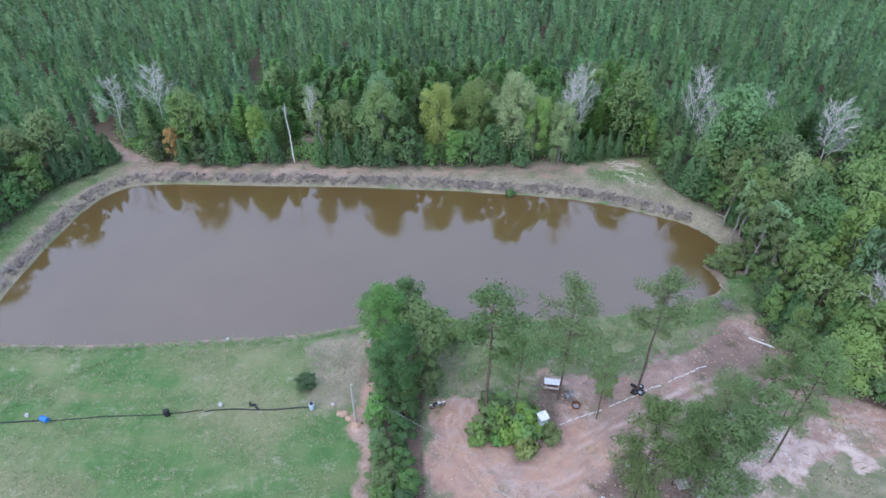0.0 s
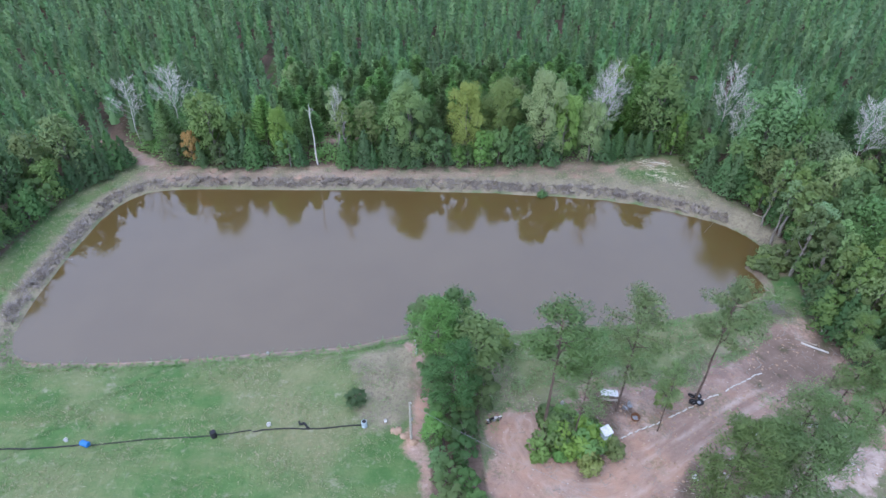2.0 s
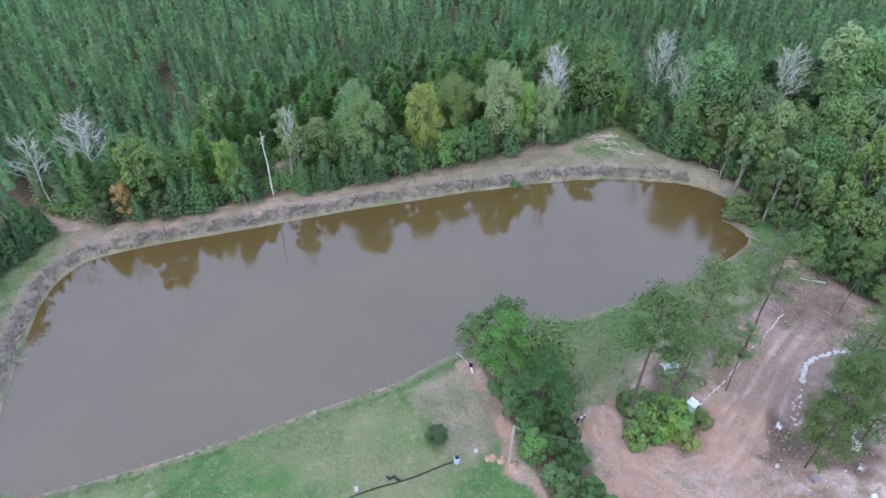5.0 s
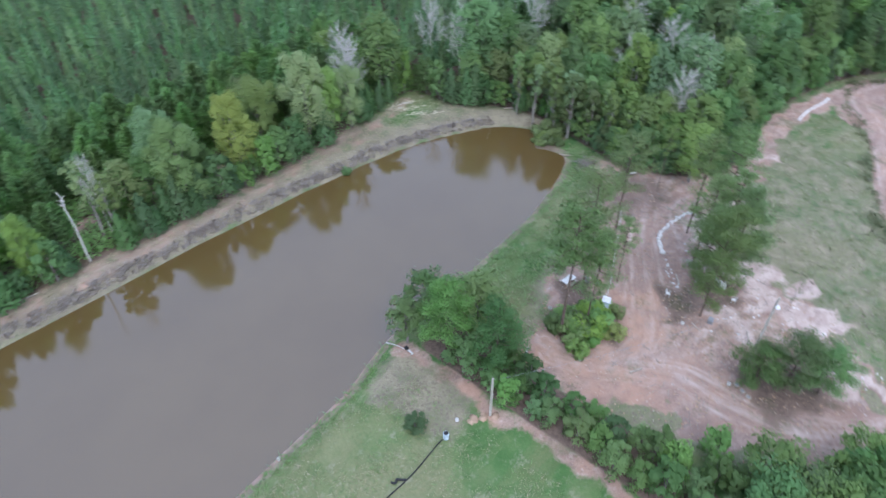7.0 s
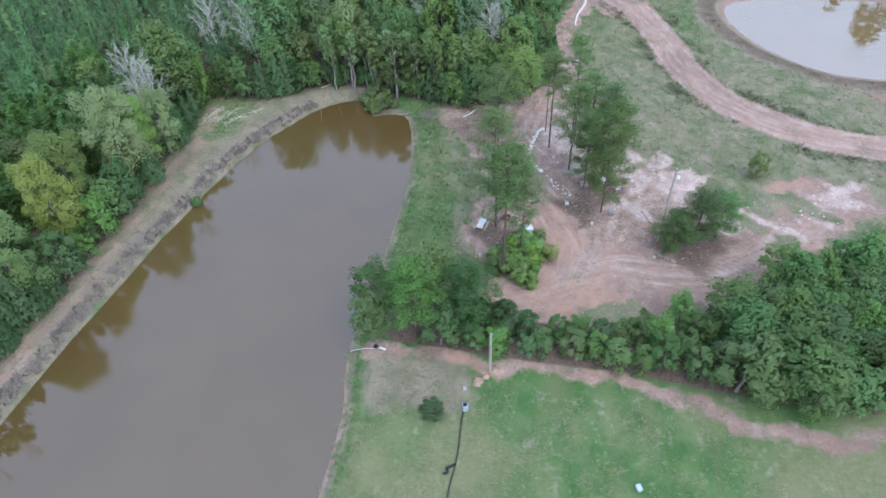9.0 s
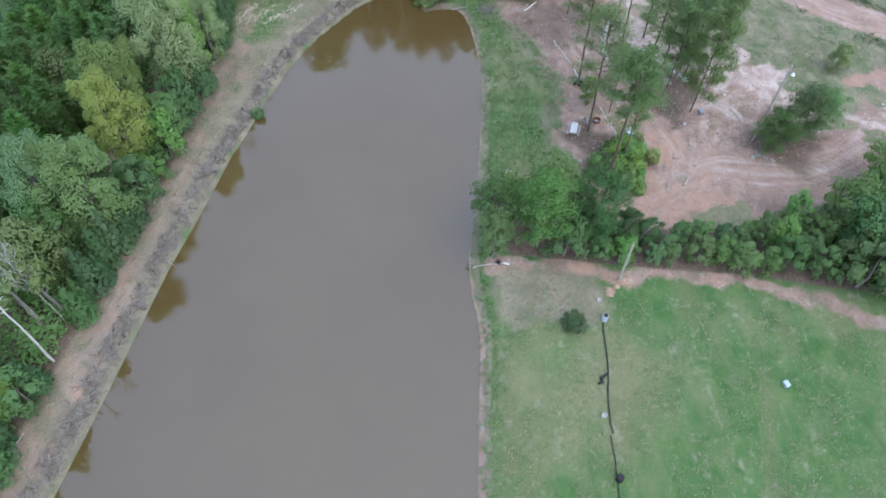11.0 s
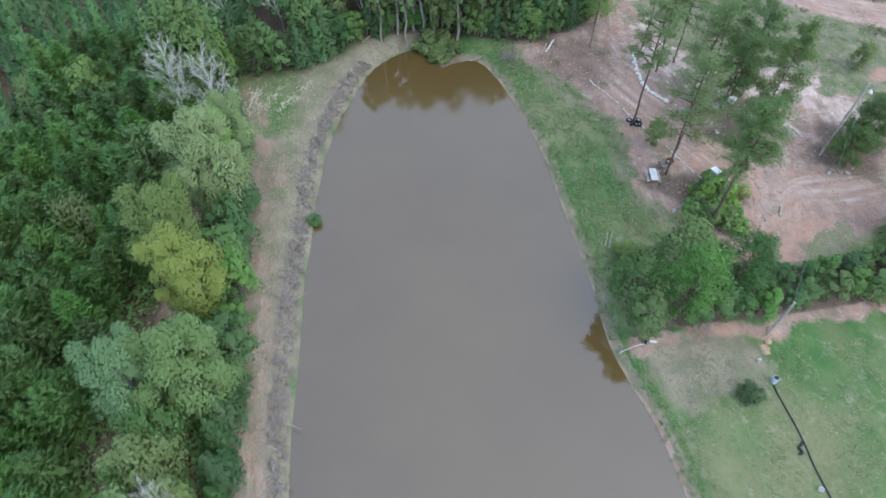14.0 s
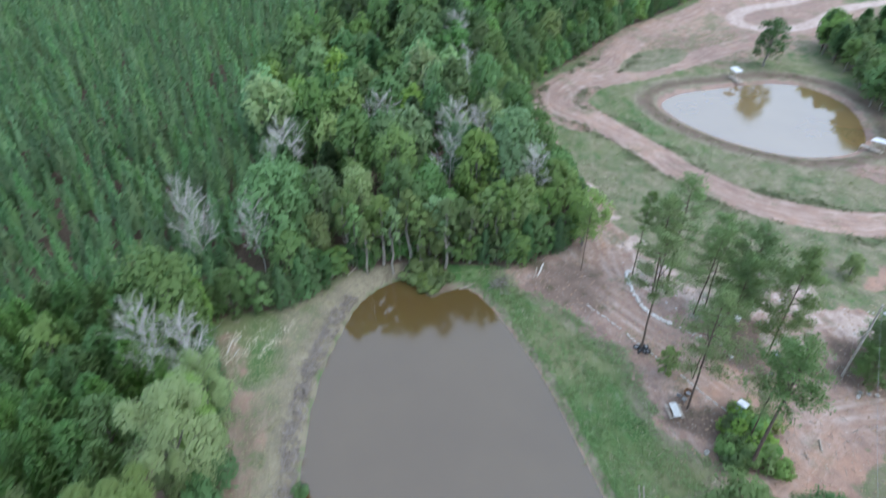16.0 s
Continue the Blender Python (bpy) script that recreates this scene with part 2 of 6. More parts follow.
def water_material(name, colour, second, ior=2.35):
    k = Mat(name)
    c = k.mix(k.ramp(k.noise(0.05, 3), 0.35, 0.65), colour, second)
    k.colour(c)
    k.b.inputs["Roughness"].default_value = 0.9
    k.b.inputs["Specular IOR Level"].default_value = 0.0
    rip = k.node("Bump", Strength=0.03, Distance=0.05)
    k.link(k.noise(1.6, 3, 0.5, (1.0, 2.0, 1.0, 20)), rip.inputs["Height"])
    gl = k.node("BsdfGlossy")
    k.link(k.ramp(k.noise(0.045, 3, 0.5), 0.46, 0.62, 0.02, 0.13), gl.inputs["Roughness"])
    k.link(rip.outputs[0], gl.inputs["Normal"])
    fr = k.node("Fresnel", IOR=ior)
    sh = k.node("MixShader")
    k.link(fr.outputs[0], sh.inputs[0])
    k.link(k.b.outputs[0], sh.inputs[1])
    k.link(gl.outputs[0], sh.inputs[2])
    k.link(sh.outputs[0], k.out.inputs["Surface"])
    return k.m


GROUND = ground_material()
PALE_WATER = water_material("pale_muddy_water", (0.25, 0.165, 0.07), (0.28, 0.19, 0.085), 4.4)
WATER = water_material("muddy_water", (0.108, 0.068, 0.023), (0.122, 0.079, 0.028), 2.25)


# ---- mesh helpers ----
def mesh_from(name, verts, faces, materials, index=None, smooth=False):
    """A mesh from an (n, 3) array and a list of (m, 3) or (m, 4) arrays of corners."""
    me = bpy.data.meshes.new(name)
    verts = np.asarray(verts, np.float32)
    faces = [np.asarray(a, np.int32) for a in faces if len(a)]
    loops = np.concatenate([a.ravel() for a in faces])
    sizes = np.concatenate([np.full(len(a), a.shape[1], np.int32) for a in faces])
    starts = np.concatenate(([0], np.cumsum(sizes)[:-1])).astype(np.int32)
    me.vertices.add(len(verts))
    me.vertices.foreach_set("co", verts.ravel())
    me.loops.add(len(loops))
    me.loops.foreach_set("vertex_index", loops)
    me.polygons.add(len(sizes))
    me.polygons.foreach_set("loop_start", starts)
    if index is not None:
        me.polygons.foreach_set("material_index", np.asarray(index, np.int32))
    me.polygons.foreach_set("use_smooth", np.full(len(sizes), smooth))
    for m in materials:
        me.materials.append(m)
    me.update(calc_edges=True)
    return me


def part(name, bm, material, parent=None, label=""):
    """Links a bmesh (or a mesh) as one object under its thing."""
    if isinstance(bm, bmesh.types.BMesh):
        me = bpy.data.meshes.new(name)
        bm.to_mesh(me)
        bm.free()
        me.materials.append(material)
    else:
        me = bm
    ob = new(name, me)
    if parent is not None:
        ob.parent = parent
    return tagged(ob, label)


def thing(name, m, label, category, group="", kind=""):
    ob = new(name)
    ob.matrix_basis = m
    ob.empty_display_size = 0.2
    return tagged(ob, label, category, group, kind)


def box(bm, size, m=Matrix(), bevel=0.0):
    made = bmesh.ops.create_cube(bm, size=1.0, matrix=m @ Matrix.Diagonal((*size, 1)))
    if bevel:
        edges = list({e for v in made["verts"] for e in v.link_edges})
        bmesh.ops.bevel(bm, geom=edges, offset=bevel, segments=2, affect="EDGES", profile=0.6)
    return bm


def rod(bm, a, b, r1, r2=None, sides=10):
    a, b = Vector(a), Vector(b)
    d = b - a
    m = Matrix.Translation((a + b) / 2) @ d.to_track_quat("Z", "Y").to_matrix().to_4x4()
    bmesh.ops.create_cone(bm, cap_ends=True, segments=sides, radius1=r1, radius2=r1 if r2 is None else r2, depth=d.length, matrix=m)
    return bm


def tube(points, radii, sides=6):
    """A tapered bent tube through points: verts, quads."""
    P = np.asarray(points, float)
    T = np.gradient(P, axis=0)
    T /= np.linalg.norm(T, axis=1)[:, None] + 1e-9
    ref = np.where(np.abs(T[:, 2:3]) < 0.9, np.array([[0, 0, 1.0]]), np.array([[1.0, 0, 0]]))
    U = np.cross(T, ref)
    U /= np.linalg.norm(U, axis=1)[:, None] + 1e-9
    W = np.cross(T, U)
    a = np.linspace(0, 2 * np.pi, sides, endpoint=False)
    V = P[:, None] + np.asarray(radii)[:, None, None] * (U[:, None] * np.cos(a)[None, :, None] + W[:, None] * np.sin(a)[None, :, None])
    n = len(P)
    i = np.arange(n - 1)[:, None] * sides + np.arange(sides)[None]
    j = np.arange(n - 1)[:, None] * sides + (np.arange(sides)[None] + 1) % sides
    return V.reshape(-1, 3), np.stack([i, j, j + sides, i + sides], -1).reshape(-1, 4)


class Soup:
    """Collects verts and quads."""
    def __init__(self):
        self.v, self.f, self.n, self.lit = [], [], 0, []

    def add(self, v, f, normals=None):
        if normals is not None:
            self.lit.append(np.repeat(normals, 3, 0))
        self.v.append(np.asarray(v, float))
        self.f.append(np.asarray(f) + self.n)
        self.n += len(v)

    def mesh(self, name, material, smooth=False):
        by = {}
        for a in self.f:
            by.setdefault(a.shape[1], []).append(a)
        me = mesh_from(name, np.concatenate(self.v), [np.concatenate(a) for a in by.values()], [material], smooth=smooth or bool(self.lit))
        if self.lit:
            me.normals_split_custom_set_from_vertices(np.concatenate(self.lit))
        return me


def toward(d, up, rng, loose=0.25):
    """Unit normals near d, tipped upwards."""
    n = d + rng.normal(size=d.shape) * loose + np.array([0, 0, up])
    return n / (np.linalg.norm(n, axis=1)[:, None] + 1e-9)


def cards(centres, normals, size, rng, thin=0.6):
    """Small leaf clumps: a small three-cornered spray at each centre, facing its normal."""
    n = len(centres)
    t = np.cross(normals, rng.normal(size=(n, 3)))
    t /= np.linalg.norm(t, axis=1)[:, None] + 1e-9
    b = np.cross(normals, t)
    s = size * rng.uniform(0.6, 1.3, (n, 1))
    sag = normals * s * -0.15
    k = rng.uniform(-0.25, 0.25, (n, 1))
    V = np.stack([centres - t * s * 0.6 + sag, centres + t * s * k - b * s * thin * 0.75, centres + t * s * 0.6 + b * s * thin * 0.35], 1)
    return V.reshape(-1, 3), np.arange(3 * n).reshape(n, 3)


def ball(n, rng):
    d = rng.normal(size=(n, 3))
    return d / np.linalg.norm(d, axis=1)[:, None]


def bent(a, b, steps, wander, rng):
    p = np.linspace(a, b, steps)
    p[1:-1] += rng.normal(size=(steps - 2, 3)) * wander
    return p


# ---- trees ----
def hardwood(rng, h, r, stem, lobes, leaves, leaf, lean=0.0, fray=1.42):
    """A broad-leaved tree: forked stem, limbs, and a crown of leafy lobes with gaps."""
    wood, crown = Soup(), Soup()
    top = np.array([lean * h, 0, h * 0.8])
    wood.add(*tube(bent(np.array([0, 0, -0.2]), top, 6, 0.012 * h, rng), np.linspace(0.022 * h, 0.004 * h, 6), 7))
    hub = np.array([lean * stem, 0, stem + 0.35 * (h - stem)])
    for i in range(lobes):
        u = (i + 0.5) / lobes
        z = stem + (h - stem) * (0.06 + 0.86 * u ** 0.85)
        k = (z - stem) / (h - stem)
        wide = r * (0.45 + 0.75 * np.sqrt(max(0.0, 1 - (1.5 * k - 0.55) ** 2))) * 0.8
        a = i * 2.399 + rng.uniform(-0.5, 0.5)
        q = rng.uniform(0.4, 1.0) if k < 0.85 else rng.uniform(0, 0.5)
        c = np.array([lean * z + np.cos(a) * wide * q, np.sin(a) * wide * q, z])
        if i % 4 == 0:
            s = np.array([lean * z * 0.6, 0, max(stem * 0.7, z * 0.62)])
            wood.add(*tube(bent(s, c, 4, 0.02 * h, rng), np.linspace(0.009 * h, 0.002 * h, 4), 4))
        lr = r * rng.uniform(0.18, 0.42)
        tall = rng.uniform(0.85, 1.5)
        d = ball(leaves, rng)
        d[:, 2] = np.where(d[:, 2] < -0.45, -d[:, 2], d[:, 2])
        reach = 0.4 + (fray - 0.4) * rng.beta(2.2, 1.9, (leaves, 1))
        p = c + d * lr * np.array([1, 1, tall]) * reach
        nrm = toward(d, 0.35, rng, 0.5)
        crown.add(*cards(p, nrm, leaf, rng, 0.7), toward(0.55 * d + 0.8 * (p - hub) / r, 0.4, rng, 0.1))
    return wood, crown


def tall_pine(rng, h, r, clear, whorls, tufts, leaf, lean=0.0):
    """A mature pine: long bare stem, open irregular crown of needle tufts on limbs."""
    wood, crown = Soup(), Soup()
    P = bent(np.array([0, 0, -0.2]), np.array([lean * h, 0, h * 0.97]), 8, 0.003 * h, rng)
    wood.add(*tube(P, np.linspace(0.0095 * h, 0.003 * h, 8), 8))
    for i in range(whorls):
        u = (i + 0.3) / whorls
        z = clear + (h - clear) * u
        long = r * (0.5 + 0.75 * np.sin(np.pi * min(1.0, 0.22 + 0.75 * u))) * rng.uniform(0.6, 1.15) * (1.0 if u < 0.85 else 0.6)
        a = i * 2.399 + rng.uniform(-0.6, 0.6)
        s = np.array([lean * z, 0, z])
        e = s + np.array([np.cos(a) * long, np.sin(a) * long, long * rng.uniform(0.05, 0.5)])
        wood.add(*tube(bent(s, e, 4, 0.08, rng), np.linspace(0.0045 * h, 0.001 * h, 4), 4))
        for w, at in ((1.0, 1.0), (0.85, 0.6)):
            c = s + (e - s) * at
            d = ball(tufts, rng)
            cr = 0.48 * r * w * rng.uniform(0.7, 1.2)
            p = c + d * cr * np.array([1, 1, 0.55]) * rng.uniform(0.35, 1.05, (tufts, 1))
            crown.add(*cards(p, toward(d * 0.6, 0.5, rng, 0.7), leaf, rng, 0.3), toward(d * 0.6 + (c - s) * 0.3 / r, 0.5, rng, 0.1))
    return wood, crown


def young_pine(rng, h, r, rows, tufts, leaf):
    """A full-skirted young pine: tiers of ascending boughs."""
    wood, crown = Soup(), Soup()
    wood.add(*tube(bent(np.array([0, 0, -0.2]), np.array([0, 0, h * 0.98]), 5, 0.03, rng), np.linspace(0.013 * h, 0.002 * h, 5), 6))
    for i in range(rows):
        u = i / (rows - 1)
        z, wide = h * (0.10 + 0.87 * u), r * (1 - u) ** 0.75 + 0.12
        n = max(4, int(tufts * (1 - u * 0.7)))
        a = rng.uniform(0, 2 * np.pi, n)
        q = rng.uniform(0.45, 1.1, n) * wide
        d = np.stack([np.cos(a), np.sin(a), np.full(n, 0.25)], 1)
        p = np.stack([np.cos(a) * q, np.sin(a) * q, z + rng.normal(size=n) * h * 0.03 + q * 0.12], 1)
        crown.add(*cards(p, toward(d * 0.7, 0.5, rng, 0.55), leaf, rng, 0.55), toward(d, 0.4, rng, 0.16))
    return wood, crown


def slender_pine(rng, h, r, clear, boughs):
    """A narrow plantation pine: feathery boughs that rise from a straight stem."""
    wood, crown = Soup(), Soup()
    wood.add(*tube(bent(np.array([0, 0, -0.2]), np.array([0, 0, h * 0.97]), 4, 0.04, rng), np.linspace(0.010 * h, 0.002 * h, 4), 5))
    u = np.sort(rng.uniform(0, 1, boughs)) ** 0.9
    a = np.arange(boughs) * 2.399 + rng.uniform(-0.5, 0.5, boughs)
    long = (r * np.minimum((1 - u) ** 0.75, 0.55 + 2.2 * u) + 0.14) * rng.uniform(0.6, 1.2, boughs)
    rise = rng.uniform(0.35, 0.9, boughs)
    out = np.stack([np.cos(a), np.sin(a), rise], 1)
    out /= np.linalg.norm(out, axis=1)[:, None]
    for at, size in ((0.4, 0.56), (0.75, 0.46), (1.05, 0.38)):
        c = np.stack([np.cos(a) * long * at, np.sin(a) * long * at, clear + (h * 0.95 - clear) * u + rise * long * at * 0.8], 1)
        c += rng.normal(size=c.shape) * 0.07
        side = np.cross(out, ball(boughs, rng))
        side /= np.linalg.norm(side, axis=1)[:, None]
        w = size * rng.uniform(0.7, 1.3, (boughs, 1))
        V = np.stack([c - out * w * 0.7 - side * w * 0.12, c + out * w * 0.75 - side * w * 0.12, c + side * w * 0.42], 1)
        n = np.stack([np.cos(a), np.sin(a), np.full(boughs, 0.75)], 1)
        crown.add(V.reshape(-1, 3), np.arange(3 * boughs).reshape(boughs, 3), toward(n, 0.0, rng, 0.09))
    return wood, crown


def dead_tree(rng, h, limbs, twigs):
    """A bare bleached tree: stem, limbs and twigs."""
    wood = Soup()
    P = bent(np.array([0, 0, -0.2]), np.array([rng.uniform(-0.06, 0.06) * h, rng.uniform(-0.06, 0.06) * h, h]), 7, 0.015 * h, rng)
    wood.add(*tube(P, np.linspace(0.0075 * h, 0.0016 * h, 7), 6))
    for i in range(limbs):
        u = 0.42 + 0.55 * i / max(1, limbs - 1)
        s = P[0] + (P[-1] - P[0]) * u
        a = i * 2.399 + rng.uniform(-0.4, 0.4)
        long = h * (0.30 - 0.17 * (u - 0.42) / 0.55) * rng.uniform(0.7, 1.2)
        e = s + np.array([np.cos(a) * long * 0.8, np.sin(a) * long * 0.8, long * 0.75])
        L = bent(s, e, 5, 0.008 * h, rng)
        wood.add(*tube(L, np.linspace(0.0021 * h, 0.0007 * h, 5), 4))
        for j in range(twigs):
            s2 = L[1] + (L[-1] - L[1]) * (j + rng.uniform(0, 1)) / twigs
            e2 = s2 + ball(1, rng)[0] * long * 0.28 + (e - s) * rng.uniform(0.16, 0.36)
            wood.add(*tube(bent(s2, e2, 3, 0.003 * h, rng), np.array([0.0014, 0.0010, 0.0006]) * h, 3))
            for k in range(4):
                s3 = s2 + (e2 - s2) * rng.uniform(0.25, 1.0)
                e3 = s3 + ball(1, rng)[0] * long * 0.11 + (e2 - s2) * rng.uniform(0.2, 0.5) + np.array([0, 0, 0.012 * h])
                wood.add(*tube(np.stack([s3, e3]), np.array([0.0009, 0.0004]) * h, 3))
    return wood


def broken_stem(rng, h):
    """A bleached standing trunk with snapped stubs at its top."""
    wood = Soup()
    P = bent(np.array([0, 0, -0.2]), np.array([-0.5, 0.45, h]), 7, 0.11, rng)
    wood.add(*tube(P, np.linspace(0.15, 0.06, 7), 8))
    for i in range(6):
        s = P[-1] * (0.84 + 0.03 * i)
        a = i * 2.4
        e = s + np.array([np.cos(a) * 0.7, np.sin(a) * 0.7, 0.5])
        wood.add(*tube(bent(s, e, 4, 0.05, rng), [0.05, 0.04, 0.03, 0.015], 5))
    return wood


def shrub(rng, h, r, lobes, leaves, leaf):
    wood, crown = Soup(), Soup()
    for i in range(5):
        a = i * 1.26 + rng.uniform(-0.3, 0.3)
        e = np.array([np.cos(a) * r * 0.55, np.sin(a) * r * 0.55, h * 0.7])
        wood.add(*tube(bent(np.array([0, 0, -0.1]), e, 4, 0.05, rng), np.linspace(0.02, 0.006, 4) * h, 4))
    for i in range(lobes):
        d = ball(1, rng)[0]
        c = np.array([d[0] * r * 0.62, d[1] * r * 0.62, h * (0.42 + 0.38 * d[2])])
        lr = r * rng.uniform(0.3, 0.48)
        e = ball(leaves, rng)
        p = c + e * np.array([lr, lr, min(lr, h * 0.3)]) * rng.uniform(0.7, 1.1, (leaves, 1))
        p[:, 2] = np.maximum(p[:, 2], 0.08)
        crown.add(*cards(p, toward(e, 0.35, rng, 0.4), leaf, rng, 0.7), toward(e, 0.35, rng, 0.25))
    return wood, crown


class Kind:
    """Shared meshes of one tree form; plant() sets out a tree as a thing of its own."""
    def __init__(self, name, height, bark, wood, crown=None):
        self.height = height
        self.wood = wood.mesh(name + "_trunk", bark, True)
        self.crown = crown.mesh(name + "_crown", LEAF["green"]) if crown else None


def plant(kind, name, x, y, h, leaf, label, category, group="", wide=1.0, turn=None, lean=(0, 0)):
    s = h / kind.height
    z = float(height(np.array([x]), np.array([y]))[0])
    turn = dice.uniform(0, 360) if turn is None else turn
    ob = thing(name, pose(x, y, z, lean[0], lean[1], turn) @ Matrix.Diagonal((s * wide, s * wide, s, 1)), label, category, group)
    part("trunk", kind.wood, None, ob)
    if kind.crown:
        c = part("crown", kind.crown, None, ob)
        c.material_slots[0].link = "OBJECT"
        c.material_slots[0].material = LEAF[leaf]
    return ob


# ---- lie of the land ----
dice = random.Random(7)


def smooth_line(points, steps=8, closed=False):
    """A Catmull-Rom curve through the points."""
    P = np.asarray(points, float)
    if closed:
        P = np.concatenate([P[-1:], P, P[:2]])
    else:
        P = np.concatenate([2 * P[:1] - P[1:2], P, 2 * P[-1:] - P[-2:-1]])
    t = np.linspace(0, 1, steps, endpoint=False)[:, None]
    out = []
    for a, b, c, d in zip(P[:-3], P[1:-2], P[2:-1], P[3:]):
        out.append(0.5 * (2 * b + (c - a) * t + (2 * a - 5 * b + 4 * c - d) * t ** 2 + (3 * b - a - 3 * c + d) * t ** 3))
    if not closed:
        out.append(P[-2:-1])
    return np.concatenate(out)


def away(x, y, line, closed=False):
    """Distance from points to a polyline."""
    best = np.full(x.shape, 1e9)
    nxt = np.roll(line, -1, 0) if closed else line[1:]
    for (ax, ay), (bx, by) in zip(line, nxt):
        dx, dy = bx - ax, by - ay
        s = np.clip(((x - ax) * dx + (y - ay) * dy) / (dx * dx + dy * dy + 1e-9), 0, 1)
        best = np.minimum(best, (x - ax - s * dx) ** 2 + (y - ay - s * dy) ** 2)
    return np.sqrt(best)


def inside(x, y, ring):
    hit = np.zeros(x.shape, bool)
    for (ax, ay), (bx, by) in zip(ring, np.roll(ring, -1, 0)):
        if ay != by:
            hit ^= ((ay > y) != (by > y)) & (x < (bx - ax) * (y - ay) / (by - ay) + ax)
    return hit


def signed(x, y, ring):
    d = away(x, y, ring, True)
    return np.where(inside(x, y, ring), -d, d)


def step(v, lo, hi):
    s = np.clip((v - lo) / (hi - lo), 0, 1)
    return s * s * (3 - 2 * s)


POND = smooth_line([(-61.5, 66), (-60.9, 73), (-60.3, 80), (-58.5, 88), (-54.5, 92.6), (-47, 93.6), (-30, 93.1), (-14, 92.5), (0, 91.6), (11.5, 90.4), (21, 89.0),
                    (28.5, 86.9), (33.5, 84.6), (38.5, 82), (41.6, 78.6), (43, 75), (41.6, 72.8), (38.4, 71.7), (39.2, 69.4), (39.2, 66), (34.6, 63.7), (28, 62),
                    (20, 60.6), (9, 60), (0, 59.5), (-8, 59.6), (-13, 58.7), (-18, 57.4), (-27, 56.7), (-40, 55.7), (-52, 55.5), (-58, 56.2), (-60.8, 59.6)], 5, True)
POND2 = smooth_line([(90.4, 10.5), (95.4, 4), (96.8, -7), (97.2, -20), (93, -28), (82, -30), (69, -23.5), (64, -16.5), (63.6, -8), (66.5, -1.5), (72.5, 4.5), (80.8, 9.2)], 5, True)
TREES_N = smooth_line([(-75, 62), (-70, 72), (-66.5, 88), (-62.8, 94), (-59.8, 99), (-52, 99.2), (-38, 98.6), (-20, 98.0), (0, 98.2), (20, 99), (37.4, 101), (38.6, 91), (43.6, 84),
                       (45.5, 74), (43, 64), (42, 57), (46, 47.5), (57, 42.5), (70, 45), (84, 43.5), (97, 40), (108, 33), (118, 20), (137, -1), (153, -25), (180, -60), (230, -90)], 4)
FOREST = np.concatenate([TREES_N, [(600, -90), (600, 600), (-600, 600), (-600, 62)]])
GRASS_EDGE = smooth_line([(39.8, 60), (34.2, 56.7), (28, 52.9), (21.5, 49.6), (15, 50.6), (9, 49.5), (5.5, 46.5), (2.5, 49), (-0.5, 55), (-1.5, 58)], 4)
YARD = np.concatenate([smooth_line([(40.5, 60.5), (34.2, 56.7), (28, 52.9), (21.5, 49.8), (15, 50.6), (9, 49.5), (4.5, 46.5), (0.5, 47.5), (-2, 40), (-1, 33), (2, 27.5), (2.5, 21), (7, 15), (12, 7),
                                    (20, 2), (25, -3), (30, -2), (30.5, 8), (24, 14.5), (28, 19.5), (30, 25), (31, 32), (36, 36.5), (46.5, 39.3), (57, 38.5), (67, 41), (66, 46), (50, 47), (46, 52), (43, 58)], 4, True)])
ROADS = [(smooth_line([(43, -30), (40.5, -12), (41.5, 0), (46, 8.5), (52, 15.5), (62, 20.5), (72, 23.5), (84, 28), (92, 33), (100, 30), (108, 20), (113, 13), (124, 4), (137, -12), (150, -32), (170, -60)], 6), 3.6),
         (smooth_line([(66, 43), (80, 41), (92, 37), (100, 31)], 6), 2.2),
         (smooth_line([(104, 23), (105, 10), (110, -3), (119, -24), (127, -45), (131, -70)], 6), 2.8),
         (smooth_line([(127, -45), (138, -45), (147, -36), (155, -40)], 6), 2.6),
         (smooth_line([(-9.6, 57), (-8.4, 50), (-9.2, 44), (-7.9, 37), (-8.0, 31), (-8.7, 26), (-10.6, 20), (-11.6, 13), (-10.5, 5), (-8, -4), (-6, -14)], 6), 1.25),
         (smooth_line([(-54.0, 98.6), (-57, 100.6), (-60, 103.2), (-64, 106), (-69, 108.5)], 5), 1.5),
         (smooth_line([(-55, 96.6), (-38, 96.7), (-20, 96.2), (0, 96.2), (18, 96.8), (33, 98.5)], 5), 2.3)]
ROADS.append((smooth_line([(-30, 107.5), (-22, 107.8), (-16, 107.7), (-12.6, 107), (-8.2, 105.8), (2, 105), (13.7, 104.2), (20, 105)], 5), 1.2))
ROADS.append((smooth_line([(86, 31), (95, 32.5), (103, 26), (109, 16)], 5), 6.0))
ROADS.append((smooth_line([(50, 97), (54, 101), (60, 108)], 5), 1.5))
RIDE = smooth_line([(-34.5, 111), (-36, 116), (-38.7, 125), (-41, 134), (-42.6, 143), (-42.2, 152)], 4)
PALE_LOOP = smooth_line([(150, -110), (146, -92), (143, -77), (132, -57.5), (129, -45), (134, -36.5), (141.5, -38.3), (148, -48), (151, -62), (160, -80)], 4)
OVAL = smooth_line([(112.6, 10.9), (118.8, 2.7), (120.8, -9.3), (113.1, -7.5), (107.6, 3.6), (107.2, 11.1)], 4, True)
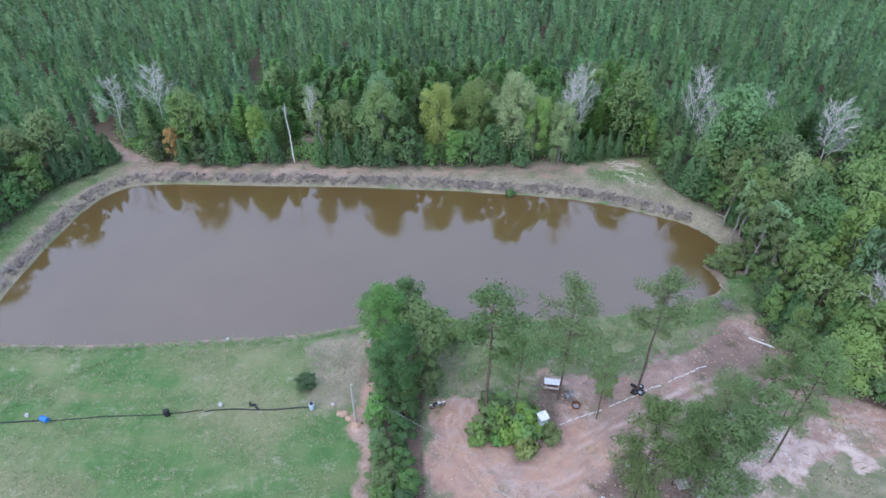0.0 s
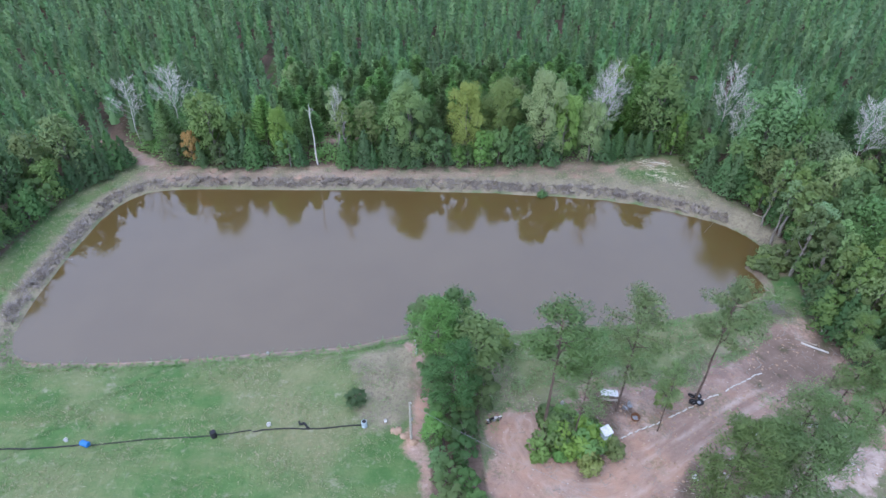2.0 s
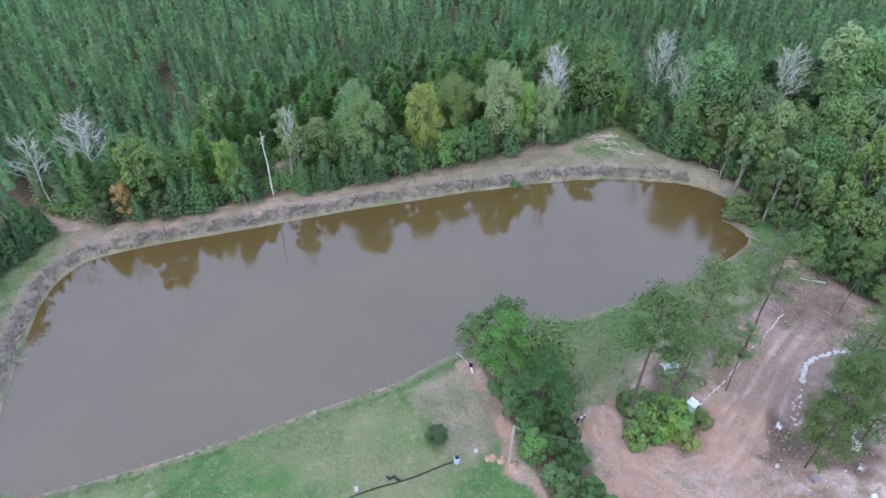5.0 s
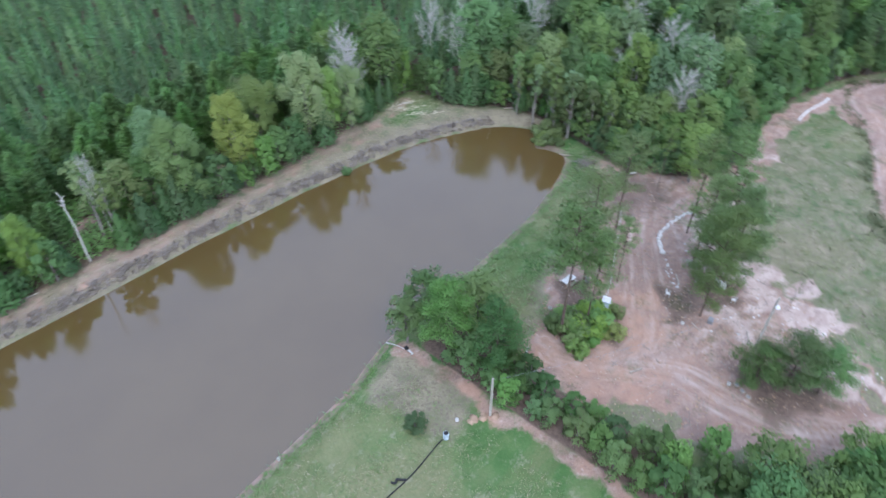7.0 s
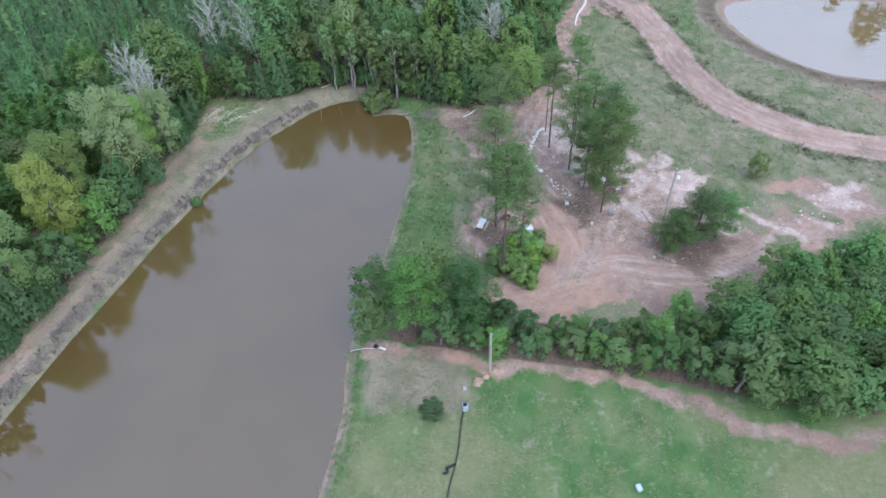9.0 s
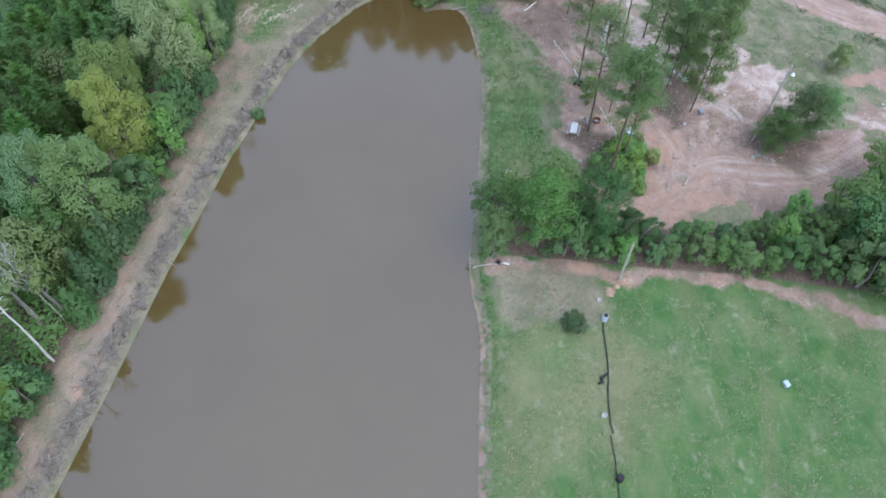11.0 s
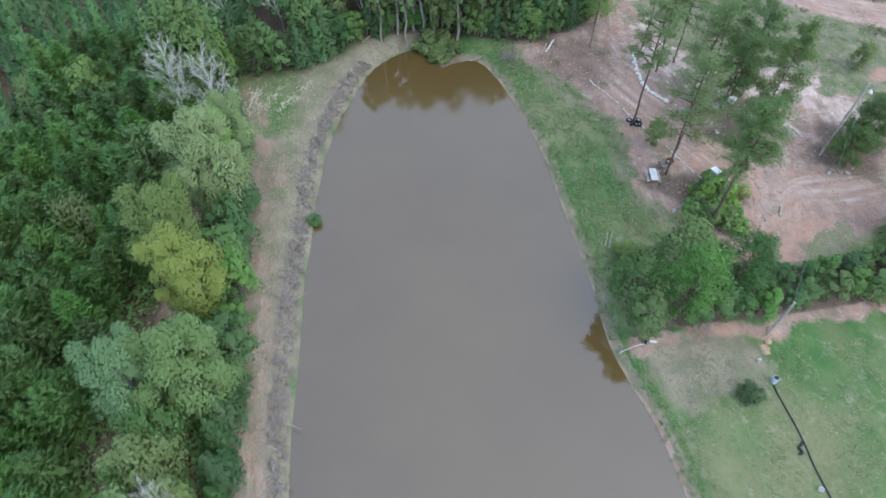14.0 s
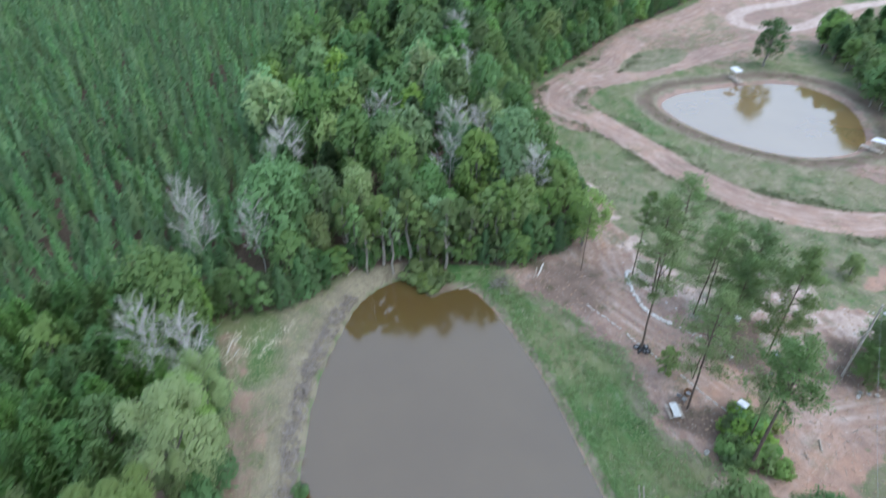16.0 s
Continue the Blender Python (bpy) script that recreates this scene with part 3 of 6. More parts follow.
TRACKS = [(smooth_line([(2, 43), (4, 38.5), (9, 36.5), (15, 39), (21, 42.5), (28, 46.5), (36, 50), (41, 53)], 6), 0.85),
          (smooth_line([(1.5, 41), (4, 36.5), (10, 34.2), (16, 36.8), (22, 40.8), (30, 46), (38, 49), (44, 50)], 6), 0.9),
          (smooth_line([(3, 45), (3.4, 40), (6, 35), (9, 30), (9, 25), (10, 19), (14, 13), (20, 8), (26, 3), (30, -3)], 6), 0.9),
          (smooth_line([(4.5, 37), (7.5, 31), (7.5, 24), (9.5, 17.5), (14, 11.5), (21, 6), (28, 0)], 6), 0.85),
          (smooth_line([(10, 34), (14, 31), (19, 29), (22, 26), (23, 20), (24, 14)], 6), 0.85),
          (smooth_line([(30, 40), (36, 44.5), (42, 44), (50, 42.5), (60, 41.5), (70, 42.5)], 6), 0.8),
          (smooth_line([(1, 47), (4.5, 49), (10, 48.6), (17, 47)], 5), 0.8)] + [(line, 2.8) for line, w in ROADS[:4]]
SAND = [((27, 27.5), 3.5), ((25, 23.5), 3.2), ((22, 19.5), 3.2), ((19.5, 15.5), 3), ((31, 35.5), 5), ((34.5, 39), 4.5), ((30, 30.5), 4.5), ((38, 39.5), 3), ((43, 39.3), 2.4), ((51, 39.6), 2.2), ((25, 5), 2.6), ((29, 1), 3), ((60, 40.8), 2), ((20.5, 29), 3.2), ((28, 20), 2.5), ((32.5, 25), 2.5),
        ((21.2, 14.2), 2.0), ((20.6, 11.7), 2.0), ((19.8, 8.8), 2.1), ((21.4, 4.6), 2.1), ((25.6, 0.6), 2.4), ((30, -1.5), 2.0), ((27.6, 22.6), 2.4), ((25.6, 19.2), 2.2)]
TURF = [((26.8, 15.6), 3.0), ((25.2, 11.6), 2.6), ((24.6, 8.2), 2.5), ((24.4, 5.0), 2.0), ((18.0, 13.6), 1.5), ((17.6, 10.2), 1.6), ((-0.5, 33.5), 2.6), ((1.5, 29.5), 1.6)]
LITTER = [((8, 42.5), 4.6), ((12, 45.5), 3.8), ((14.5, 21.5), 6.5), ((23.5, 33.5), 5.5), ((19, 35.5), 4.0), ((36.5, 52), 9.5), ((41, 55), 5.0), ((12, 46), 4.0)]


def height(x, y):
    """The lie of the land: two dug ponds with banks in a gently uneven field."""
    x, y = np.asarray(x, float), np.asarray(y, float)
    z = 0.10 * np.sin(x * 0.13 + 1.0) * np.sin(y * 0.11) + 0.06 * np.sin(x * 0.31 + y * 0.23)
    near = (x > -110) & (x < 150) & (y > -80) & (y < 140)
    if near.any():
        d, e = np.full(x.shape, 99.0), np.full(x.shape, 99.0)
        d[near], e[near] = signed(x[near], y[near], POND), signed(x[near], y[near], POND2)
        north = step(y, 70, 85) + step(-x, 56, 62)
        rise = np.clip(north, 0, 1)
        bank = -0.9 + (0.9 + 0.4 * rise) * np.sin(np.pi / 2 * np.clip(d / 3.6, 0, 1)) + 0.28 * np.clip(d, -8, 0)
        z = np.where(d < 3.6, bank + z * step(d, 0, 3.6), z + 0.4 * rise * (1 - step(d, 8, 20)))
        bank2 = -0.9 + 0.9 * np.sin(np.pi / 2 * np.clip(e / 3.2, 0, 1)) + 0.28 * np.clip(e, -6, 0)
        z = np.where(e < 3.2, bank2 + z * step(e, 0, 3.2), z)
    return z


def lanes(x, y, lines):
    """For each point: how far aside of its nearest line it lies, how far along, and its distance."""
    best = np.full(x.shape, 1e9)
    side, along_ = np.zeros(x.shape), np.zeros(x.shape)
    for number, line in enumerate(lines):
        start = 40.0 * number
        for (ax, ay), (bx, by) in zip(line, line[1:]):
            dx, dy = bx - ax, by - ay
            size = math.hypot(dx, dy) + 1e-9
            u = np.clip(((x - ax) * dx + (y - ay) * dy) / size ** 2, 0, 1)
            d = np.hypot(x - ax - u * dx, y - ay - u * dy)
            k = d < best
            best[k] = d[k]
            side[k] = (np.sign((x - ax) * dy - (y - ay) * dx) * d)[k]
            along_[k] = start + u[k] * size
            start += size
    return side, along_, best


def ground():
    def spread(lo, hi, cell, far):
        mid = np.arange(lo, hi, cell)
        out = [cell]
        while sum(out) < far:
            out.append(out[-1] * 1.22)
        o = np.cumsum(out)
        return np.concatenate([lo - o[::-1], mid, mid[-1] + o])
    def denser(a, lo, hi, cell):
        return np.concatenate([a[a < lo], np.arange(lo, hi, cell), a[a > hi]])
    xs, ys = denser(spread(-92, 150, 1.3, 2600), -14, 48, 0.5), denser(spread(-60, 118, 1.25, 2600), 12, 62, 0.5)
    X, Y = np.meshgrid(xs, ys)
    x, y = X.ravel(), Y.ravel()
    z = height(x, y)
    near = (x > -130) & (x < 200) & (y > -120) & (y < 170)
    cover = np.zeros((len(x), 4), np.float32)
    xn, yn = x[near], y[near]
    d, e = signed(xn, yn, POND), signed(xn, yn, POND2)
    xw = xn + 1.1 * np.sin(yn * 0.75 + 1.4 * np.sin(xn * 0.45)) + 0.5 * np.sin(yn * 2.1 + xn)
    yw = yn + 1.1 * np.sin(xn * 0.85 + 1.6 * np.sin(yn * 0.4)) + 0.5 * np.sin(xn * 1.9 - yn)
    dirt = 1 - step(signed(0.25 * xn + 0.75 * xw, 0.25 * yn + 0.75 * yw, YARD), -1.2, 1.2)
    for line, w in ROADS:
        a = away(xn, yn, line) if w > 2.5 else away(0.55 * xn + 0.45 * xw, 0.55 * yn + 0.45 * yw, line)
        dirt = np.maximum(dirt, {2.3: 0.52, 1.25: 0.7}.get(w, 1.0) * (1 - step(a, w - 0.9, w + 0.9)))
    north = np.clip(step(yn, 66, 76) + step(-xn, 57, 60), 0, 1)
    dry = north * (1 - step(d, 2.4, 4.0)) * 0.9 + 0.55 * north * step(d, 2.4, 4.0) * (1 - step(d, 9, 18))
    dry = np.maximum(dry, (1 - north) * (1 - step(d, 0.5, 1.6)))
    dry = np.maximum(dry, 0.8 * (1 - step(e, 5.0, 8.5)))
    dry = np.maximum(dry, 0.66 * (1 - step(np.hypot((xw + 12.5) / 1.0, (yn - 51) / 1.5), 3, 6.5)))
    dry = np.maximum(dry, 0.58 * (1 - step(away(xn, yn, GRASS_EDGE), 1.0, 3.5)))
    dry = np.maximum(dry, 0.55 * (1 - step(signed(xn, yn, YARD), 0.0, 5)))
    dry = np.maximum(dry, (0.55 - 0.12 * step(xn, 60, 78)) * step(xn, 18, 30) * (1 - step(yn, 44, 50)))
    dirt = np.maximum(dirt, (1 - north) * (1 - step(d, -0.2 + 0.3 * step(-xn, 12, 20), 0.35 + 0.45 * step(-xn, 12, 20))))
    dirt = np.maximum(dirt, 0.9 * (1 - step(e, 0.8, 1.8)))
    dirt = np.maximum(dirt, 0.60 * (1 - step(np.hypot((xw - 126) / 1.0, (yw + 14) / 1.9), 14, 30)) * step(e, 3, 8))
    dirt = dirt * step(np.hypot(xn - 40.6, yn - 70.6), 3.0, 5.0)
    sand = np.zeros(len(xn))
    for (cx, cy), r in SAND:
        sand = np.maximum(sand, 0.85 * (1 - step(np.hypot(xw - cx, yw - cy), r * 0.3, r * 1.35)))
    wood = 1 - step(signed(xn, yn, FOREST), -1.0, 0.6)
    for (cx, cy), r in LITTER:
        wood = np.maximum(wood, (0.75 if r < 4.9 or r > 5.2 and r < 7 else 0.62) * (1 - step(np.hypot(xw - cx, yw - cy), r * 0.25, r * 1.35)))
    hedge = step(xn, -8.4, -7.2) * (1 - step(xn, 0, 3)) * (1 - step(yn, 54, 57))
    wood = np.maximum(wood, hedge * (1 - step(np.abs(away(xn, yn, HEDGE)), 2.2, 3.6)))
    wood = np.maximum(wood, 0.62 * step(e, 1.0, 2.2) * (1 - step(e + 0.35 * (xw - xn), 4.2, 6.8)))
    for line, w in (ROADS[5], ROADS[7], (RIDE, 0.8)):
        wood = wood * step(away(xn, yn, line), w - 0.8, w + 0.9)
    path = north * step(d, 2.8, 3.9) * (1 - step(d, 6.5, 9)) * (1 - step(xn, 20, 27)) * step(xn, -57, -53)
    dirt = np.maximum(dirt, 0.52 * path)
    wood = np.maximum(wood, 0.46 * path * step(d, 4.0, 5.4))
    dirt = np.maximum(dirt, 0.7 * (1 - step(np.hypot((xw - 137) / 1.0, (yw + 58) / 1.3), 16, 34)))
    dirt = np.maximum(dirt, 0.9 * (1 - step(np.hypot(xw - 56, (yw + 14) / 1.3), 2.0, 5.5)))
    dirt = dirt * step(signed(xn, yn, OVAL), -1.2, 0.6)
    for (cx, cy), r in TURF:
        clear = step(np.hypot(xw - cx, yw - cy), r * 0.5, r * 1.4)
        dirt, sand = dirt * clear, sand * clear
    sand = np.maximum(sand, 0.9 * (1 - step(away(xn, yn, PALE_LOOP), 1.2, 3.6)))
    wood = np.maximum(wood, 0.42 * north * step(d, 0.35, 0.8) * (1 - step(d, 1.3, 2.2)))
    wood = np.maximum(wood, 0.58 * (1 - step(np.hypot(xn - 41, yn - 70.8), 2.5, 5)))
    dry = dry * (1 - 0.45 * north * (1 - step(d, 0.2, 0.6)))
    dry = np.maximum(dry, 0.62 * (1 - step(signed(xn, yn, OVAL), -1.0, 3.0)))
    dry = np.maximum(dry, 0.43 * step(xn, 60, 66) * (1 - step(yn, 44, 50)))
    dry = dry * (1 - 0.45 * step(xn, 24, 30) * step(yn, 92, 94))
    dry = dry * (1 - 0.5 * step(-xn, 56, 60) * step(d, 2.2, 3.2))
    cover[near] = np.stack([dirt, dry, wood, sand], 1)
    cover[~near & inside(x, y, FOREST)] = (0, 0, 1, 0)
    lane = np.zeros((len(x), 3), np.float32)
    across, forth, gap = lanes(xn, yn, [TRACKS[0][0], TRACKS[2][0], ROADS[0][0], ROADS[2][0], ROADS[3][0], ROADS[6][0], PALE_LOOP])
    lane[near] = np.stack([across, forth, 1 - step(gap, 1.6, 4.2)], 1)
    worn = np.zeros(len(x), np.float32)
    patchy = 0.65 + 0.35 * np.sin(xn * 0.7 + 1.3 * np.sin(yn * 0.5)) * np.sin(yn * 0.6 + xn * 0.3)
    for line, gauge in TRACKS:
        a = away(xn, yn, line)
        worn[near] = np.maximum(worn[near], np.exp(-((a - gauge) / 0.32) ** 2) * patchy)
    ochre = np.zeros(len(x), np.float32)
    for cx, cy, r in ((2.8, 38.5, 4.5), (4.0, 33.5, 4.0), (1.5, 43.5, 3.0), (12, 36.5, 3.5), (16.5, 39.5, 3.0), (20, 31, 2.5), (29, 8, 3.5), (-9.5, 46, 2.5), (-10.2, 43.2, 1.8)):
        ochre[near] = np.maximum(ochre[near], 1 - step(np.hypot(xw - cx, yw - cy), r * 0.2, r * 1.4))
    nx, ny = len(xs), len(ys)
    i = (np.arange(ny - 1)[:, None] * nx + np.arange(nx - 1)[None]).ravel()
    me = mesh_from("ground", np.stack([x, y, z], 1), [np.stack([i, i + 1, i + nx + 1, i + nx], 1)], [GROUND], smooth=True)
    at = me.color_attributes.new("cover", "FLOAT_COLOR", "POINT")
    at.data.foreach_set("color", cover.ravel())
    at = me.attributes.new("wear", "FLOAT", "POINT")
    at.data.foreach_set("value", worn)
    at = me.attributes.new("ochre", "FLOAT", "POINT")
    at.data.foreach_set("value", ochre)
    at = me.attributes.new("lane", "FLOAT_VECTOR", "POINT")
    at.data.foreach_set("vector", lane.ravel())
    return tagged(new("ground", me), "grass, red clay tracks and needle litter over gently uneven land", "ground", kind="structure")


HEDGE = smooth_line([(-6, 56), (-5, 50), (-5.2, 44), (-4.9, 37), (-4.3, 30), (-4.8, 24), (-5.9, 17), (-5.4, 8), (-2.4, 0), (2, -8)], 5)
ground()


def water(name, ring, z, material, label):
    big = ring + (ring - ring.mean(0)) * 0.03
    bm = bmesh.new()
    top = [bm.verts.new((x, y, z)) for x, y in big]
    low = [bm.verts.new((x, y, z - 0.25)) for x, y in big]
    bm.faces.new(top)
    bm.faces.new(low[::-1])
    for i in range(len(top)):
        j = (i + 1) % len(top)
        bm.faces.new((top[i], low[i], low[j], top[j]))
    bmesh.ops.recalc_face_normals(bm, faces=bm.faces)
    tagged(part(name, bm, material), label, "water", kind="structure")


water("water", POND, -0.9, WATER, "still muddy brown pond water reflecting the sky")
water("water", POND2, -0.9, PALE_WATER, "small round pond of still muddy water")


# ---- woods ----
def NEAR_WOOD(x, y):
    return (x > -34) & (x < 38) & (y < 124)


def plantation():
    """The planted pines behind the pond: thousands of alike young trees, one mass."""
    rng = np.random.default_rng(11)
    gx, gy = np.meshgrid(np.arange(-185, 232, 2.55), np.arange(36, 246, 2.55))
    x, y = gx.ravel(), gy.ravel()
    x = x + rng.uniform(-1.2, 1.2, len(x))
    y = y + rng.uniform(-1.2, 1.2, len(y))
    keep = inside(x, y, FOREST) & (x > -78 - 0.62 * (y - 77)) & (y > 0.35 * (x - 60) - 20)
    edge = away(x, y, TREES_N)
    mixed = (x > 36) & (y < 95 + 2.5 * np.sin(x * 0.3)) & (edge < 52)
    keep &= (edge > 4.5) & ~mixed & (away(x, y, ROADS[5][0]) > 2.6) & (away(x, y, ROADS[7][0]) > 2.0) & (away(x, y, RIDE) > 1.5)
    keep &= ~NEAR_WOOD(x, y)
    keep &= rng.uniform(size=len(x)) > 0.05 + 0.16 * (np.sin(x * 0.09) * np.sin(y * 0.13 + 1) > 0.72)
    x, y = x[keep], y[keep]
    n = len(x)
    h = rng.uniform(7.0, 11.6, n) * (1 + 0.08 * np.sin(x * 0.05) * np.cos(y * 0.07))
    z = height(x, y)
    tint = rng.uniform(size=n)
    forms = []
    for boughs in (56, 56, 56, 56, 24, 24, 24, 24):
        V, F = [], []
        count = 0
        a = np.linspace(0, 2 * np.pi, 5, endpoint=False)
        ring1 = np.stack([np.cos(a) * 0.62, np.sin(a) * 0.62, np.full(5, 0.30)], 1)
        tip = np.array([[0, 0, 0.90]])
        V += [ring1, tip]
        F += [[i, (i + 1) % 5, 5] for i in range(5)]
        count = 6
        for i in range(boughs):
            u = (i + rng.uniform(0, 1)) / boughs
            zz = 0.30 + 0.63 * u
            wide = (1.02 * (1 - u) ** 0.75 + 0.07) * rng.uniform(0.7, 1.15)
            b = i * 2.399 + rng.uniform(-0.4, 0.4)
            out = np.array([np.cos(b), np.sin(b), 0])
            side = np.array([-np.sin(b), np.cos(b), 0])
            root = out * wide * 0.15 + np.array([0, 0, zz - 0.015])
            end = out * wide + np.array([0, 0, zz + rng.uniform(0.03, 0.10)])
            w = rng.uniform(0.13, 0.26) * (56 / boughs) ** 0.6
            roll = side * np.cos(rng.uniform(-0.9, 0.9)) * w + np.array([0, 0, rng.uniform(-0.03, 0.03)])
            m = root * 0.35 + end * 0.65
            V += [np.stack([root, m + roll, end, m - roll])]
            F += [[count, count + 2, count + 1], [count, count + 3, count + 2]]
            count += 4
        V = np.concatenate(V)
        N = np.stack([V[:, 0], V[:, 1], np.full(len(V), 0.8)], 1) + rng.normal(size=V.shape) * 0.07
        forms.append((V, np.array(F), N / np.linalg.norm(N, axis=1)[:, None]))
    pick = rng.integers(0, 4, n) + 4 * (away(x, y, TREES_N) > 48)
    VV, FF, TT, NN, base = [], [], [], [], 0
    for k, (V, F, N) in enumerate(forms):
        who = np.where(pick == k)[0]
        ang = rng.uniform(0, 2 * np.pi, len(who))
        s = rng.uniform(1.15, 1.8, len(who))
        ca, sa = np.cos(ang) * s, np.sin(ang) * s
        P = np.stack([x[who, None] + V[None, :, 0] * ca[:, None] - V[None, :, 1] * sa[:, None],
                      y[who, None] + V[None, :, 0] * sa[:, None] + V[None, :, 1] * ca[:, None],
                      z[who, None] + V[None, :, 2] * h[who, None]], -1)
        VV.append(P.reshape(-1, 3))
        FF.append((F[None] + base + (np.arange(len(who)) * len(V))[:, None, None]).reshape(-1, 3))
        NN.append(np.stack([N[None, :, 0] * ca[:, None] - N[None, :, 1] * sa[:, None], N[None, :, 0] * sa[:, None] + N[None, :, 1] * ca[:, None],
                            np.broadcast_to(N[None, :, 2], P.shape[:2])], -1).reshape(-1, 3))
        TT.append(np.repeat(tint[who], len(V)))
        base += len(who) * len(V)
    me = mesh_from("pine_plantation", np.concatenate(VV), FF, [LEAF["wood"]], smooth=True)
    NN = np.concatenate(NN)
    me.normals_split_custom_set_from_vertices(NN / np.linalg.norm(NN, axis=1)[:, None])
    at = me.attributes.new("tint", "FLOAT", "POINT")
    at.data.foreach_set("value", np.concatenate(TT).astype(np.float32))
    return tagged(new("pine_plantation", me), "dense plantation of young dark green pines", "pine trees", kind="stuff")


plantation()

g = np.random.default_rng
HARD = [Kind("hardwood", 12, BARK_GREY, *hardwood(g(21 + i), 12, (3.3, 2.7, 3.8)[i], (2.2, 3.0, 1.6)[i], (34, 30, 36)[i], 108, 0.40)) for i in range(3)]
FAR = [Kind("far_hardwood", 12, BARK_GREY, *hardwood(g(121 + i), 12, (3.3, 2.8)[i], (2.2, 3.0)[i], 32, 46, 0.64)) for i in range(2)]
FINE = [Kind("fine_hardwood", 12, BARK_GREY, *hardwood(g(31 + i), 12, 3.2, 1.6, 36, 560, 0.2, 0.0, 1.2)) for i in range(2)]
LOW = [Kind("low_tree", 6, BARK_GREY, *hardwood(g(41 + i), 6, 2.0, 0.5, 19, 100, 0.32)) for i in range(2)]
THIN = [Kind("thin_pine", 16, BARK, *tall_pine(g(51 + i), 16, (2.3, 2.0, 2.7)[i], (8.5, 9.5, 6.0)[i], (22, 20, 30)[i], 170, 0.26, (0.02, 0.0, 0.03)[i])) for i in range(3)]
YOUNG = [Kind("young_pine", 8, BARK, *young_pine(g(71 + i), 8, 2.0, 15, 90, 0.6)) for i in range(2)]
BARE = [Kind("bare_tree", 12, DEAD_WOOD, dead_tree(g(81 + i), 12, (16, 22)[i], (9, 12)[i])) for i in range(2)]
NEAR_PINE = [Kind("near_pine", 14, BARK, *tall_pine(g(161 + i), 14, 2.9, (3.5, 2.6)[i], 30, 250, 0.30)) for i in range(2)]
MID = [Kind("mid_pine", 10, BARK, *slender_pine(g(55 + i), 10, (2.2, 1.9, 2.4)[i], (1.8, 2.4, 1.4)[i], 640)) for i in range(3)]
SLIM = [Kind("slim_tree", 12, PALE_BARK, *hardwood(g(101 + i), 12, 1.7, 5.0, 16, 75, 0.36)) for i in range(2)]
SNAG = Kind("snag", 11, DEAD_WOOD, broken_stem(g(91), 11))
BUSH = [Kind("bush", 2.4, BARK_GREY, *shrub(g(95 + i), 2.4, 1.5, 12, 110, 0.30)) for i in range(2)]

# trees that stand out along the far bank
far_row = [
    (BARE[0], "dead_tree", -59.4, 105.5, 12.8, "", "bleached dead tree with bare forked limbs"),
    (BARE[1], "dead_tree", -52.2, 106.5, 14.2, "", "grey leafless tree with fine twigs"),
    (HARD[1], "yellowing_tree", -44.5, 101.5, 13.2, "olive", "tall tree with yellowing olive leaves"),
    (LOW[0], "orange_tree", -48.3, 100.8, 6.6, "orange", "small tree in orange autumn leaf"),
    (FINE[0], "lime_tree", -32.6, 100.8, 10.6, "lime", "slender tree with bright lime green leaves"),
    (SNAG, "dead_snag", -26.7, 98.7, 11.2, "", "bleached broken trunk without limbs"),
    (FINE[0], "broadleaf_tree", 5.6, 103.4, 13.6, "olive", "grey-green leafy tree among planted pines"),
    (SLIM[1], "thin_tree", -23.0, 103.0, 13.0, "olive", "thin tree with grey olive leaves"),
    (BARE[1], "thin_dead_tree", -22.6, 100.6, 13.6, "", "slender whitish tree with only few leaves"),
    (SLIM[0], "thin_tree", -21.6, 101.0, 11.4, "olive", "slender tree with thin olive leaves"),
    (FINE[1], "broadleaf_tree", -10.6, 101.2, 14.2, "olive", "tall olive green leafy tree"),
    (FINE[0], "mint_tree", -11.2, 104.2, 14.8, "pale", "round pale mint green tree"),
    (FINE[0], "yellow_tree", -0.7, 102.2, 14.2, "yellow", "round tree turning yellow in autumn"),
    (YOUNG[0], "small_conifer", -8.7, 99.8, 6.8, "lime", "small light green conifer at the wood's edge"),
    (FINE[1], "willow_tree", 12.6, 101.2, 16.2, "silver", "large pale silvery green willow"),
    (FINE[0], "willow_tree", 16.2, 99.6, 12.6, "lime", "light green willow with drooping crown"),
    (FINE[1], "pale_tree", 20.8, 100.2, 11.6, "silver", "pale tree with thinning silvery leaves"),
    (BARE[1], "dead_tree", 21.4, 100.6, 15.4, "", "bare whitish tree with thin limbs"),
    (BARE[1], "dead_tree", 25.2, 104.8, 15.2, "", "silvery bare tree with fine twigs"),
    (HARD[0], "broadleaf_tree", 33.4, 104.0, 15.4, "olive", "tall grey-green leafy tree"),
    (BARE[1], "dead_tree", 43.4, 102.0, 16.5, "", "silvery bare tree with fine twigs"),
    (BARE[1], "dead_tree", 43.6, 93.6, 14.6, "", "pale dead tree among green ones"),
    (BARE[1], "dead_tree", 58.3, 106.0, 10.5, "", "pale dead tree among green ones"),
    (HARD[2], "lime_tree", 45.0, 46.8, 9.8, "lime", "round bright green tree at the wood's corner"),
    (LOW[1], "lime_tree", 36.5, 102.5, 8.0, "lime", "light green young tree"),
]
marks = [(45.7, 70.3), (44.6, 71.8), (44.6, 45.8), (46.8, 46.0)]
